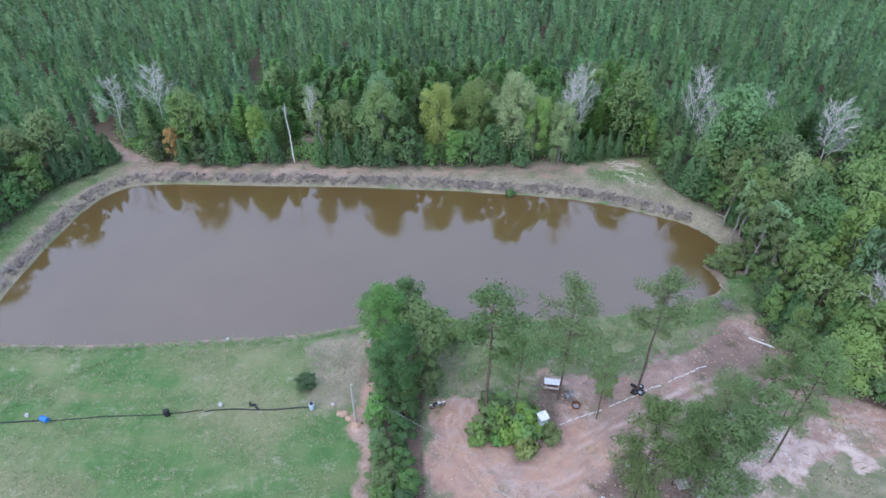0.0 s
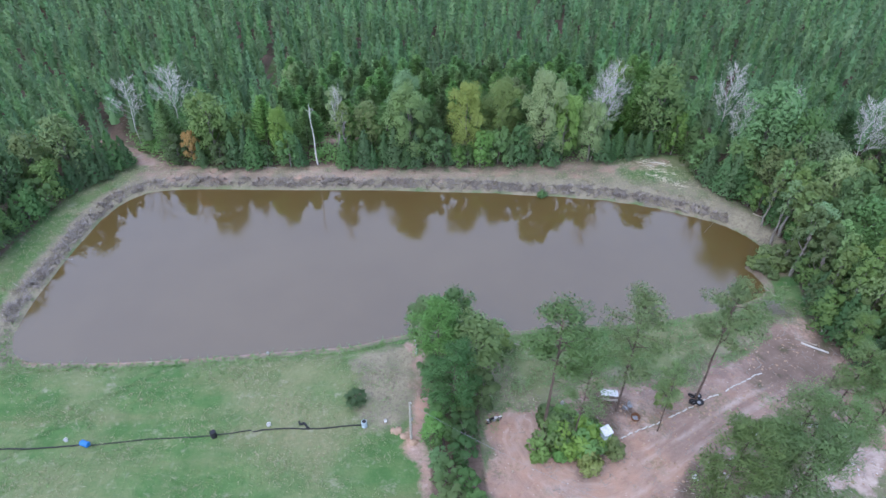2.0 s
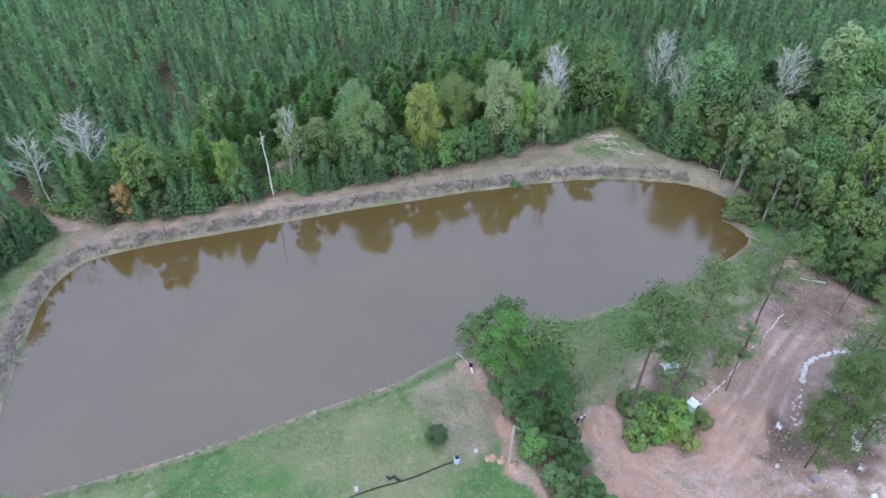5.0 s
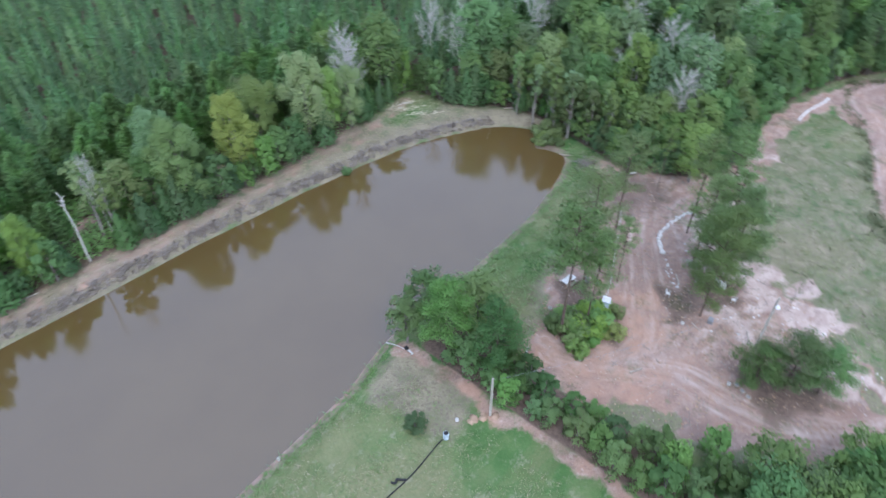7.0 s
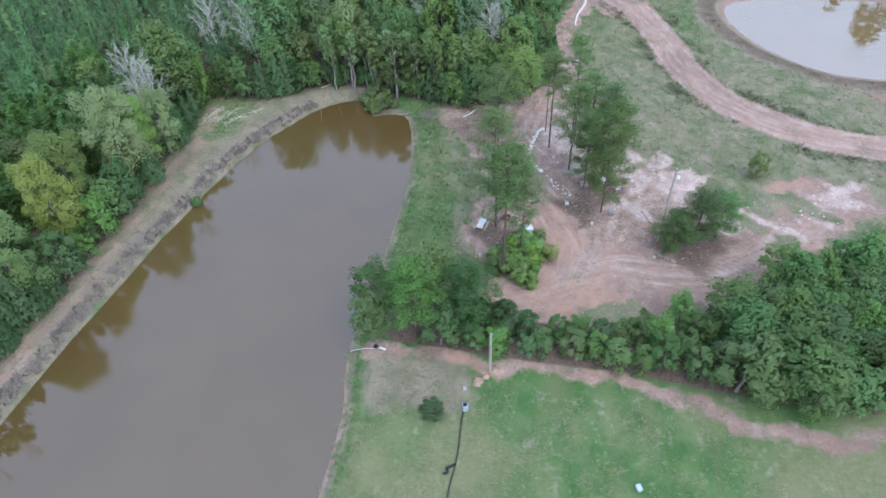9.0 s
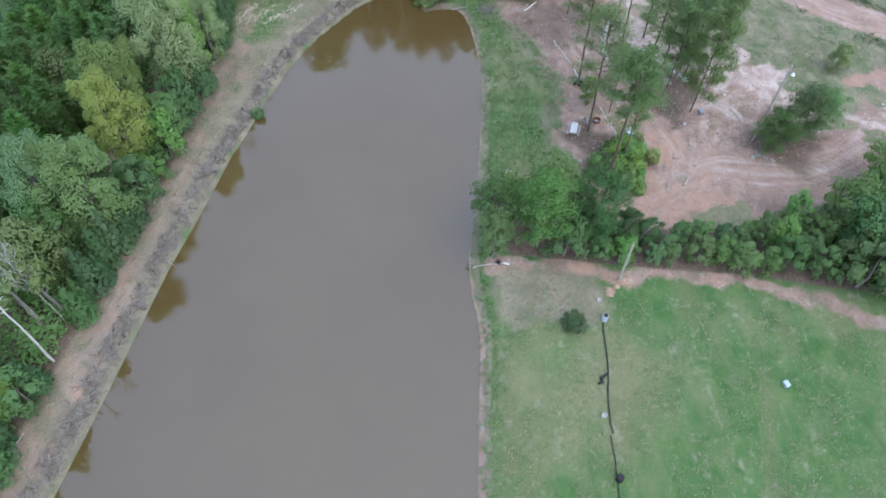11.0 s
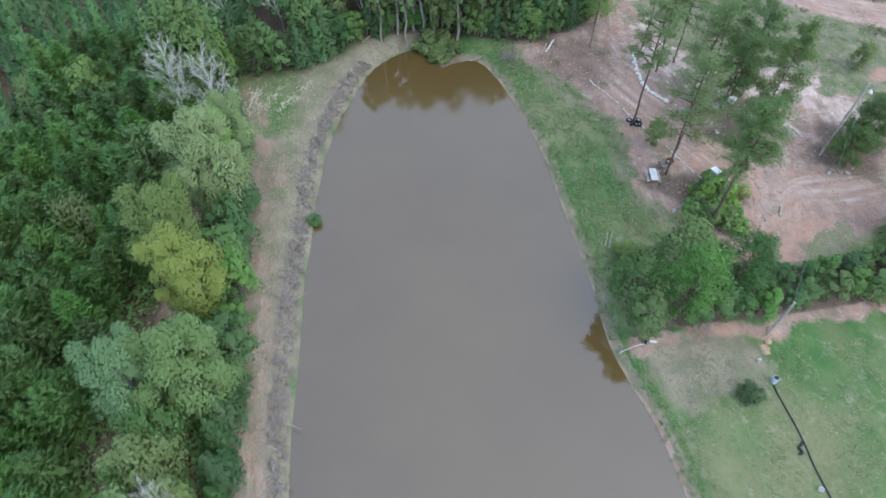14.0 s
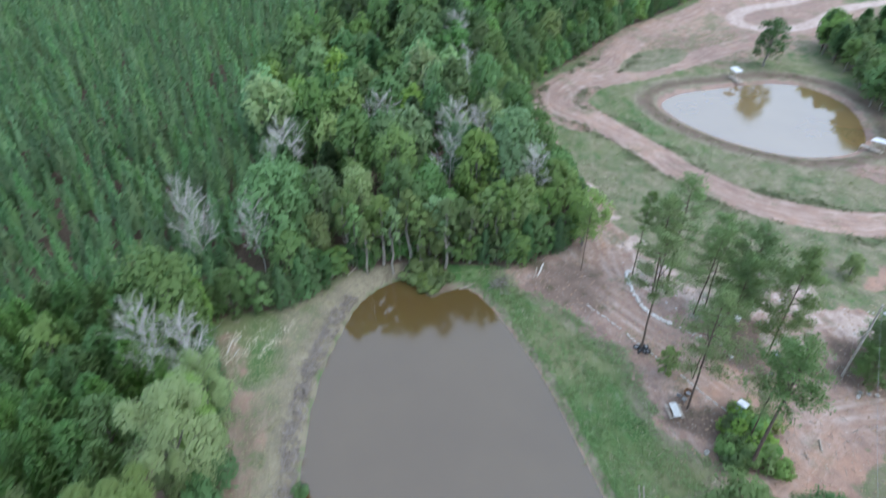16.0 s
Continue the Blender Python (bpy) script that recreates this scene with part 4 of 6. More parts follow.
for kind, name, x, y, h, leaf, label in far_row:
    y = y - 1.2 if 99.9 < y < 103.2 else y
    marks.append((x, y))
    plant(kind, name, x, y, h, leaf, label, "tree", "trees on the far bank", wide=0.72 if name in ("lime_tree", "orange_tree", "mint_tree") and x < 40 else 0.42 if name == "thin_dead_tree" else 0.86 if name in ("yellow_tree", "willow_tree", "pale_tree") else (0.72 if name == "dead_tree" and x > 0 else 1.0))

# leafy edge of the wood along the bank
run = np.concatenate(([0], np.cumsum(np.linalg.norm(np.diff(TREES_N, axis=0), axis=1))))


def along(s):
    i = int(np.clip(np.searchsorted(run, s) - 1, 0, len(run) - 2))
    q = (s - run[i]) / (run[i + 1] - run[i])
    p = TREES_N[i] + (TREES_N[i + 1] - TREES_N[i]) * q
    d = TREES_N[i + 1] - TREES_N[i]
    return p, np.array([-d[1], d[0]]) / np.linalg.norm(d)


s = 4.0
while s < run[-1] - 70:
    p, inward = along(s)
    q = p + inward * (dice.uniform(-0.7, 0.6) if p[1] > 94 and p[0] < 34 else dice.uniform(0.5, 1.5))
    if min(math.hypot(q[0] - a, q[1] - b) for a, b in marks) > 1.7 and away(np.array([q[0]]), np.array([q[1]]), ROADS[5][0])[0] > 3.0:
        pick = dice.random()
        h = dice.uniform(3.8, 7.6)
        if pick < (0.62 if q[1] > 88 else 0.25):
            plant(dice.choice(YOUNG), "young_pine", q[0], q[1], h * 1.05, "pine", "young pine with full dark skirts at the wood's edge", "tree", "wood's edge")
        else:
            plant(dice.choice(LOW), "small_tree", q[0], q[1], h, dice.choice(("dark", "green", "dark", "green", "lime" if pick > 0.92 else "dark")),
                  "small leafy tree at the wood's edge", "tree", "wood's edge", wide=dice.uniform(0.9, 1.25))
    s += dice.uniform(1.4, 2.2)
s = 5.0
while s < run[-1] - 70:
    p, inward = along(s)
    q = p + inward * dice.uniform(3.2, 5.5)
    if away(np.array([q[0]]), np.array([q[1]]), ROADS[5][0])[0] > 3.0 and away(np.array([q[0]]), np.array([q[1]]), ROADS[7][0])[0] > 2.2 and min(math.hypot(q[0] - a, q[1] - b) for a, b in marks) > 2.4:
        leaf = dice.choice(("green", "wood_near", "olive", "wood_near", "wood_near", "green") if q[1] > 88 else ("green", "dark", "olive", "green", "pine", "dark"))
        needles = leaf in ("pine", "wood_near")
        kind = dice.choice(MID) if needles else dice.choice(HARD)
        plant(kind, "pine_tree" if needles else "broadleaf_tree", q[0], q[1], dice.uniform(7.5, 12.0), leaf, "leafy tree behind the wood's edge", "tree", "wood's edge",
              wide=dice.uniform(0.85, 1.15))
    s += dice.uniform(3.2, 4.6)

# the nearest of the planted pines, one by one
rng = np.random.default_rng(15)
gx, gy = np.meshgrid(np.arange(-34, 38, 2.65), np.arange(102.6, 124, 2.65))
for x, y in zip((gx + rng.uniform(-1.1, 1.1, gx.shape)).ravel(), (gy + rng.uniform(-1.1, 1.1, gy.shape)).ravel()):
    px, py = np.array([x]), np.array([y])
    if away(px, py, TREES_N)[0] < 4.6 or away(px, py, ROADS[7][0])[0] < 3.0 or not NEAR_WOOD(px, py)[0] or dice.random() < 0.06:
        continue
    if dice.random() < 0.07:
        plant(dice.choice(HARD), "broadleaf_tree", x, y, dice.uniform(7.5, 11), dice.choice(("green", "olive", "dark")), "leafy tree among planted pines", "tree", "planted pines", wide=0.9)
    else:
        plant(dice.choice(MID), "planted_pine", x, y, dice.uniform(8.0, 11.5), "wood_near", "young green pine in a dense plantation", "tree", "planted pines", wide=dice.uniform(0.95, 1.25))

def undergrowth():
    """Low brush and briars under the nearest pines: one mass."""
    q = np.random.default_rng(61)
    x, y = q.uniform(-62, 40, 14000), q.uniform(99, 128, 14000)
    k = inside(x, y, FOREST) & (away(x, y, ROADS[5][0]) > 1.5) & (away(x, y, ROADS[7][0]) > 1.5) & (np.sin(x * 0.5 + 2 * np.sin(y * 0.4)) + q.uniform(-1, 1, len(x)) > -0.7)
    x, y = x[k], y[k]
    c = np.repeat(np.stack([x, y, height(x, y) + q.uniform(0.2, 2.2, len(x))], 1), 5, 0)
    c = c + q.normal(size=c.shape) * np.array([0.45, 0.45, 0.3])
    c[:, 2] = np.maximum(c[:, 2], height(c[:, 0], c[:, 1]) + 0.1)
    s = Soup()
    s.add(*cards(c, toward(np.zeros(c.shape), 1.0, q, 0.5), 0.5, q, 0.7), toward(np.zeros(c.shape), 1.0, q, 0.25))
    tagged(new("undergrowth", s.mesh("undergrowth", LEAF["wood_near"])), "low green brush under the planted pines", "brush", kind="stuff")


undergrowth()

# slim pale stems at the pond's narrow end
for i in range(20):
    x, y = 44.8 + 1.6 * math.sin(i * 2.1) - 0.0055 * (i * 1.25 - 12) ** 2, 58.5 + i * 1.25
    plant(dice.choice(SLIM), "slim_tree", x + dice.uniform(0, 1.2), y, dice.uniform(9.5, 13), dice.choice(("olive", "dark", "olive", "pale")), "slim tree with pale bare stem at the wood's edge", "tree", "slim pale stems", wide=dice.uniform(0.75, 1.1))
plant(FINE[0], "grey_green_tree", 45.6, 70.4, 9.8, "olive", "round grey-green tree at the pond's end", "tree", wide=1.25)
plant(BARE[0], "dead_tree", 56.0, 65.4, 14.5, "", "pale dead tree among green ones", "tree", "mixed wood", wide=0.9)

# mixed wood at the pond's narrow end
rng = np.random.default_rng(5)
gx, gy = np.meshgrid(np.arange(38, 150, 4.9), np.arange(0, 112, 4.9))
for x, y in zip((gx + rng.uniform(-1.6, 1.6, gx.shape)).ravel(), (gy + rng.uniform(-1.6, 1.6, gy.shape)).ravel()):
    px, py = np.array([x]), np.array([y])
    if not inside(px, py, FOREST)[0]:
        continue
    e = away(px, py, TREES_N)[0]
    if e < 5.5 or e > 52 or y > 95 + 2.5 * math.sin(x * 0.3):
        continue
    leaf = dice.choice(("green", "pale", "dark", "green", "silver", "pine", "pale", "lime", "dark", "pale"))
    if min(math.hypot(x - a, y - b) for a, b in marks) < 2.4:
        continue
    if x > 95:
        leaf = dice.choice(("green", "dark", "pine", "green", "dark"))
    if dice.random() < 0.05:
        plant(dice.choice(BARE), "dead_tree", x, y, dice.uniform(12, 16), "", "pale leafless tree standing in the wood", "tree", "mixed wood")
    elif leaf == "pine":
        plant(dice.choice(MID), "pine_tree", x, y, dice.uniform(11, 17), leaf, "pine standing among leafy trees", "tree", "mixed wood")
    else:
        plant(dice.choice(HARD if e < 13 else FAR), "broadleaf_tree", x, y, dice.uniform(9.5, 18), leaf, "tall leafy tree in a dense wood", "tree", "mixed wood", wide=dice.uniform(0.66, 0.92))

# pines in the clay yard
for kind, x, y, h, wide, lean, turn, label in [
        (THIN[0], 22.8, 47.6, 17.3, 0.95, (0, 0), 30, "tall thin pine with tyres round its foot"),
        (THIN[1], 4.8, 44.0, 18.6, 1.15, (0, 0), 0, "tall leaning pine rising from shrubs"),
        (THIN[2], 13.3, 46.3, 17.6, 0.85, (0, 0), 70, "tall pine with a narrow crown beside the picnic table"),
        (THIN[2], 7.7, 42.4, 14.6, 0.7, (0, 0), 300, "slender pine rising from the shrub bed"),
        (THIN[0], 17.2, 43.5, 10.5, 0.8, (0, 0), 120, "slender pine with a low crown by the log edging"),
        (THIN[0], 28.6, 35.4, 14.5, 0.9, (3, 0), 80, "thin pine on washed sand"),
        (THIN[1], 32.6, 41.2, 15.0, 1.0, (0, 4), 10, "thin pine inside the white stone edging"),
        (THIN[2], 34.4, 38.0, 17.0, 0.8, (0, 0), 20, "tall pine over the washed sand"),
        (THIN[1], 36.9, 42.2, 14.0, 0.65, (0, 0), 160, "tall pine at the yard's edge"),
        (NEAR_PINE[1], 25.6, 33.0, 14.6, 0.9, (0, 0), 310, "tall pine with a dense full crown over brown litter"),
        (NEAR_PINE[0], 23.4, 35.4, 12.5, 0.8, (0, 0), 140, "pine with a low dense crown"),
        (NEAR_PINE[1], 18.6, 32.8, 16.6, 0.66, (0, 0), 250, "bushy pine on brown litter"),
        (THIN[2], 27.4, 37.8, 14.0, 1.0, (0, 0), 220, "thin pine on the clay"),
        (THIN[1], 39.2, 49.2, 11.5, 0.7, (0, 0), 45, "tall pine at the wood's edge")]:
    plant(kind, "pine_tree", x, y, h, "yard_pine", label, "tree", "pines in the clay yard", wide, turn, lean)

# trees and shrubs along the hedge line
for kind, name, x, y, h, leaf, wide, label in [
        (NEAR_PINE[0], "pine_tree", -6.6, 52.2, 11.8, "green", 0.95, "broad green pine at the pond's edge"),
        (NEAR_PINE[1], "pine_tree", -5.0, 46.3, 11.0, "pine", 0.95, "dark full pine beside the pole"),
        (HARD[0], "broadleaf_tree", -2.2, 51.2, 10.2, "green", 1.05, "full green tree over the clay track"),
        (HARD[2], "broadleaf_tree", -4.6, 57.0, 8.6, "dark", 0.95, "leafy tree on the pond bank"),
        (HARD[1], "broadleaf_tree", -8.2, 57.0, 7.6, "green", 1.1, "leafy tree on the pond bank"),
        (LOW[0], "small_tree", -1.8, 47.6, 5.5, "green", 1.1, "small leafy tree by the clay track"),
        (LOW[1], "small_tree", -7.2, 49.2, 6.0, "dark", 1.1, "small dark leafy tree"),
        (LOW[1], "small_tree", 0.8, 55.4, 3.8, "olive", 1.3, "low olive scrub on the bank"),
        (LOW[0], "round_bush", -16.1, 48.2, 1.7, "dark", 2.4, "single round dark bush in the meadow"),
        (NEAR_PINE[0], "bushy_tree", 14.3, 21.2, 8.4, "dark", 1.3, "broad dark bushy tree beside the light pole"),
        (NEAR_PINE[1], "bushy_tree", 12.4, 24.0, 6.2, "green", 1.5, "low bushy tree beside the light pole"),
        (NEAR_PINE[0], "bushy_tree", 16.2, 18.2, 6.8, "green", 1.5, "low bushy tree beside the light pole"),
        (LOW[0], "small_tree", 18.6, 46.6, 4.6, "lime", 0.85, "small bright green tree by the log edging"),
        (LOW[1], "small_tree", 30.5, 11.5, 4.0, "olive", 1.2, "low scrub on rough grass")]:
    plant(kind, name, x, y, h, leaf, label, "tree", "", wide)
for x, y, h, leaf, label in [(3.7, 41.0, 2.2, "lime", "bright yellow-green shrub on a litter bed"), (8.7, 39.3, 2.5, "yellow", "light yellow-green shrub on a litter bed"),
                             (6.6, 42.6, 3.0, "green", "dense green shrub on a litter bed"), (8.4, 43.2, 3.2, "green", "dense green shrub on a litter bed"),
                             (5.6, 44.8, 2.8, "green", "dense green shrub on a litter bed"), (10.2, 41.8, 2.4, "green", "green shrub beside the hut"),
                             (7.2, 44.8, 2.6, "green", "dense green shrub on a litter bed"),
                             (8.9, 41.7, 3.4, "green", "tall dense green shrub on a litter bed"), (7.4, 41.9, 3.4, "lime", "tall dense light green shrub on a litter bed"),
                             (9.4, 42.6, 3.4, "lime", "tall dense light green shrub on a litter bed"), (5.4, 42.8, 3.2, "green", "dense green shrub on a litter bed"), (6.2, 40.6, 1.8, "green", "low green shrub on a litter bed"),
                             (11.6, 40.9, 2.2, "olive", "low olive shrub beside the hut")]:
    plant(dice.choice(BUSH), "shrub", x, y, h, leaf, label, "shrub", "shrubs on the litter bed", 1.05)
hedge_run = np.concatenate(([0], np.cumsum(np.linalg.norm(np.diff(HEDGE, axis=0), axis=1))))
s = 10.0
while s < hedge_run[-1]:
    i = int(np.clip(np.searchsorted(hedge_run, s) - 1, 0, len(HEDGE) - 2))
    p = HEDGE[i] + (HEDGE[i + 1] - HEDGE[i]) * (s - hedge_run[i]) / (hedge_run[i + 1] - hedge_run[i])
    rows = 2 if s < 32 else (4 if s < 42 else 7)
    for k in range(rows):
        off = (k - 0.3) * 2.6 + dice.uniform(-0.6, 0.6)
        if s < 37:
            h = dice.uniform(3.2, 5.0)
        else:
            h = dice.uniform(5.0, 8.0)
        x, y = p[0] + off - 0.9, p[1] + dice.uniform(-0.8, 0.8)
        free = float(np.interp(y, (0, 6, 12, 18, 25, 34), (24, 18, 12.5, 7.0, 5.5, 3.0))) - x
        if free < 1.8:
            continue
        h = min(h, (free + 1.0) / 0.75)
        plant(dice.choice(LOW + [HARD[2]]) if s > 37 else dice.choice(LOW), "hedge_tree", x, y, h, dice.choice(("green", "green", "dark")),
              "leafy tree in an overgrown hedge row", "tree", "overgrown hedge", wide=dice.uniform(1.0, 1.3))
    s += dice.uniform(2.1, 2.9)
# trees behind the second pond
for i in range(54):
    x = 68 + 48 * dice.random()
    y = -29 - 0.36 * (x - 70) - (20 if i < 36 else 4) * dice.random()
    if dice.random() < 0.25:
        plant(dice.choice(MID), "pine_tree", x, y, dice.uniform(8, 11), "pine", "dark pine behind the small pond", "tree", "trees behind the small pond", wide=1.3)
    else:
        plant(dice.choice(FAR), "broadleaf_tree", x, y, dice.uniform(7, 10.5), dice.choice(("dark", "green")), "dark leafy tree behind the small pond", "tree", "trees behind the small pond", wide=1.15)
plant(HARD[0], "broadleaf_tree", 105.0, -23.6, 11.5, "dark", "single dark leafy tree beside the small pond", "tree", "trees behind the small pond", wide=1.1)


# ---- small growth ----
def tufts(name, x, y, h, spread, blades, material, seed, label, category):
    """Clumps of blades standing on the ground: one mass."""
    rng = np.random.default_rng(seed)
    n = len(x)
    z = height(x, y)
    x, y, z, h = (np.repeat(a, blades) for a in (x, y, z, h))
    m = n * blades
    a = rng.uniform(0, 2 * np.pi, m)
    r = spread * np.sqrt(rng.uniform(size=m))
    bx, by = x + np.cos(a) * r, y + np.sin(a) * r
    hh = h * rng.uniform(0.4, 1.0, m)
    b = rng.uniform(0, 2 * np.pi, m)
    w = hh * rng.uniform(0.10, 0.2, m) + 0.02
    lean = rng.normal(size=(m, 2)) * 1.3 * hh[:, None]
    V = np.stack([np.stack([bx - np.cos(b) * w, by - np.sin(b) * w, z - 0.03], 1),
                  np.stack([bx + np.cos(b) * w, by + np.sin(b) * w, z - 0.03], 1),
                  np.stack([bx + lean[:, 0], by + lean[:, 1], z + hh], 1)], 1)
    down = np.cross(V[:, 1] - V[:, 0], V[:, 2] - V[:, 0])[:, 2] < 0
    V[down] = V[down][:, [1, 0, 2]]
    me = mesh_from(name, V.reshape(-1, 3), [np.arange(3 * m).reshape(m, 3)], [material], smooth=True)
    up = np.stack([rng.normal(size=m) * 0.3, rng.normal(size=m) * 0.3, np.ones(m)], 1)
    me.normals_split_custom_set_from_vertices(np.repeat(up / np.linalg.norm(up, axis=1)[:, None], 3, 0))
    return tagged(new(name, me), label, category, kind="stuff")


rng = np.random.default_rng(77)
REED = leaf_material("dead_reed", (0.19, 0.155, 0.13), (0.60, 0.53, 0.455), 0.25, 0.1)
BLADE = leaf_material("grass_blade", (0.14, 0.27, 0.085), (0.25, 0.385, 0.14), 0.3, 0.1)
ROUGH = leaf_material("rough_grass_blade", (0.11, 0.165, 0.06), (0.20, 0.235, 0.105), 0.3, 0.1)
STRAW = leaf_material("straw_blade", (0.30, 0.29, 0.17), (0.46, 0.42, 0.28), 0.25, 0.1)


def scatter(n, x0, x1, y0, y1, test):
    x, y = rng.uniform(x0, x1, n), rng.uniform(y0, y1, n)
    k = test(x, y)
    return x[k], y[k]


def bank(lo, hi):
    def test(x, y):
        d = signed(x, y, POND)
        return (d > lo) & (d < hi) & (((y > 74) & (x < 40)) | (x < -58.5))
    return test


x, y = scatter(90000, -70, 42, 62, 100, bank(0.4, 2.1))
clump = np.sin(x * 1.7 + 2 * np.sin(y * 0.9)) + np.sin(x * 0.63 + y * 2.3) + np.sin(x * 3.1 - y * 1.7) + rng.uniform(-2, 2, len(x)) > -0.6
x, y = x[clump], y[clump]
tufts("dead_reeds", x, y, rng.uniform(0.15, 0.6, len(x)), 0.28, 6, REED, 1, "grey dead reeds along the pond's far bank", "reeds")
x, y = scatter(14000, -70, 42, 62, 102, lambda x, y: bank(2.5, 12)(x, y) & ~inside(x, y, FOREST))
tufts("bank_straw", x, y, rng.uniform(0.1, 0.3, len(x)), 0.25, 5, STRAW, 2, "bleached dry grass on the bank", "grass")
x, y = scatter(11000, -62, 40, 52, 68, lambda x, y: (signed(x, y, POND) > 0.15) & (signed(x, y, POND) < 1.9))
x2, y2 = scatter(4500, -66, 44, 60, 96, lambda x, y: (signed(x, y, POND) > 0.0) & (signed(x, y, POND) < 0.55))
tufts("waterside_grass", x2, y2, rng.uniform(0.15, 0.35, len(x2)), 0.25, 5, ROUGH, 8, "dull green grass at the water's edge", "grass")
tufts("shore_grass", x, y, rng.uniform(0.15, 0.4, len(x)), 0.25, 5, BLADE, 3, "rank green grass along the shore", "grass")
meadow = lambda x, y: (signed(x, y, POND) > 1.5) & (x < -11.5) & (np.sin(x * 0.35) * np.sin(y * 0.8 + x * 0.1) + rng.uniform(-1, 1, len(x)) > 0.2)
x, y = scatter(12000, -62, -11, 14, 56, meadow)
tufts("meadow_grass", x, y, rng.uniform(0.10, 0.26, len(x)), 0.25, 4, BLADE, 4, "short green meadow grass", "grass")
x, y = scatter(15000, -62, -11, 14, 56, meadow)
tufts("meadow_straw", x, y, rng.uniform(0.08, 0.22, len(x)), 0.25, 4, STRAW, 5, "bleached seed heads in the meadow", "grass")
x, y = scatter(22000, 0, 130, -30, 62, lambda x, y: (signed(x, y, YARD) > 0.8) & ~inside(x, y, FOREST) & (signed(x, y, POND) > 1.5) & (signed(x, y, POND2) > 2.5)
               & np.all([away(x, y, l) > w + 0.4 for l, w in ROADS[:4]], axis=0))
tufts("rough_grass", x, y, rng.uniform(0.12, 0.4, len(x)), 0.35, 4, ROUGH, 6, "rough grass between the tracks", "grass")
vx, vy = scatter(34000, 36, 118, -14, 40, lambda x, y: (np.sin(x * 0.9 + 2 * np.sin(y * 0.5)) + np.sin(y * 1.1 - x * 0.4) + rng.uniform(-1.6, 1.6, len(x)) > -0.1) & (away(x, y, ROADS[0][0]) > 3.4) & (away(x, y, ROADS[0][0]) < 5.0 + 1.2 * np.sin(x * 0.4)) & (signed(x, y, POND2) > 2.5) & ~inside(x, y, FOREST) & (away(x, y, ROADS[2][0]) > 3.2))
tufts("verge_weeds", vx, vy, rng.uniform(0.2, 0.7, len(vx)), 0.5, 4, ROUGH, 12, "dark green weeds along the clay road", "weeds")
x2, y2 = scatter(11000, -2, 42, 44, 67, lambda x, y: (signed(x, y, YARD) > -0.6) & ~inside(x, y, FOREST) & (signed(x, y, POND) > 0.6) & (np.sin(x * 1.1 + np.sin(y)) + np.sin(y * 1.3 - x * 0.4) + rng.uniform(-1.5, 1.5, len(x)) > -0.3))
tufts("strip_grass", x2, y2, rng.uniform(0.15, 0.42, len(x2)), 0.3, 5, BLADE, 9, "tufted green grass between the pond and the clay yard", "grass")
x, y = np.concatenate([x[::4] + 0.5, x2[::4] + 0.3]), np.concatenate([y[::4] + 0.4, y2[::4] + 0.3])
tufts("rough_straw", x, y, rng.uniform(0.12, 0.35, len(x)), 0.35, 3, STRAW, 7, "dry stalks in rough grass", "grass")


def rubble(name, n, seed, test, lo, hi, box_, material, label):
    """Small stones and clods lying about: one mass."""
    r = np.random.default_rng(seed)
    x, y = r.uniform(box_[0], box_[1], n), r.uniform(box_[2], box_[3], n)
    k = test(x, y)
    x, y = x[k], y[k]
    m = len(x)
    s = r.uniform(lo, hi, m) * r.uniform(0.5, 1.0, m)
    oct_ = np.array([(1, 0, 0), (0, 1, 0), (-1, 0, 0), (0, -1, 0), (0, 0, 0.6), (0, 0, -0.5)], float)
    V = oct_[None] * s[:, None, None] * r.uniform(0.6, 1.3, (m, 6, 1)) + np.stack([x, y, height(x, y) + 0.05 * s], 1)[:, None]
    F = np.array([(0, 1, 4), (1, 2, 4), (2, 3, 4), (3, 0, 4), (1, 0, 5), (2, 1, 5), (3, 2, 5), (0, 3, 5)])
    me = mesh_from(name, V.reshape(-1, 3), [(F[None] + 6 * np.arange(m)[:, None, None]).reshape(-1, 3)], [material])
    return tagged(new(name, me), label, "stones", kind="stuff")


CHIP = plain_material("chalky_clay", (0.58, 0.49, 0.42), 0.95, worn=(0.44, 0.35, 0.29), scale=2.0)
rubble("clods", 6500, 1, lambda x, y: inside(x, y, YARD), 0.05, 0.24, (-3, 66, -4, 60), CLAY, "clods of clay lying about the yard")
rubble("pale_chips", 4200, 5, lambda x, y: (signed(x, y, YARD) < 2.0) & (np.sin(x * 0.8 + 2 * np.sin(y * 0.5)) + np.sin(y * 0.9 - x * 0.3) > -0.5), 0.04, 0.12, (-3, 66, -4, 60), CHIP, "pale chips and small stones strewn over the clay")
rubble("pale_rubble", 420, 2, lambda x, y: inside(x, y, YARD) & (np.min([np.hypot(x - a, y - b) - r for (a, b), r in SAND], axis=0) < 0.5), 0.06, 0.3, (15, 50, 0, 45), STONE, "pale broken stones on washed sand")


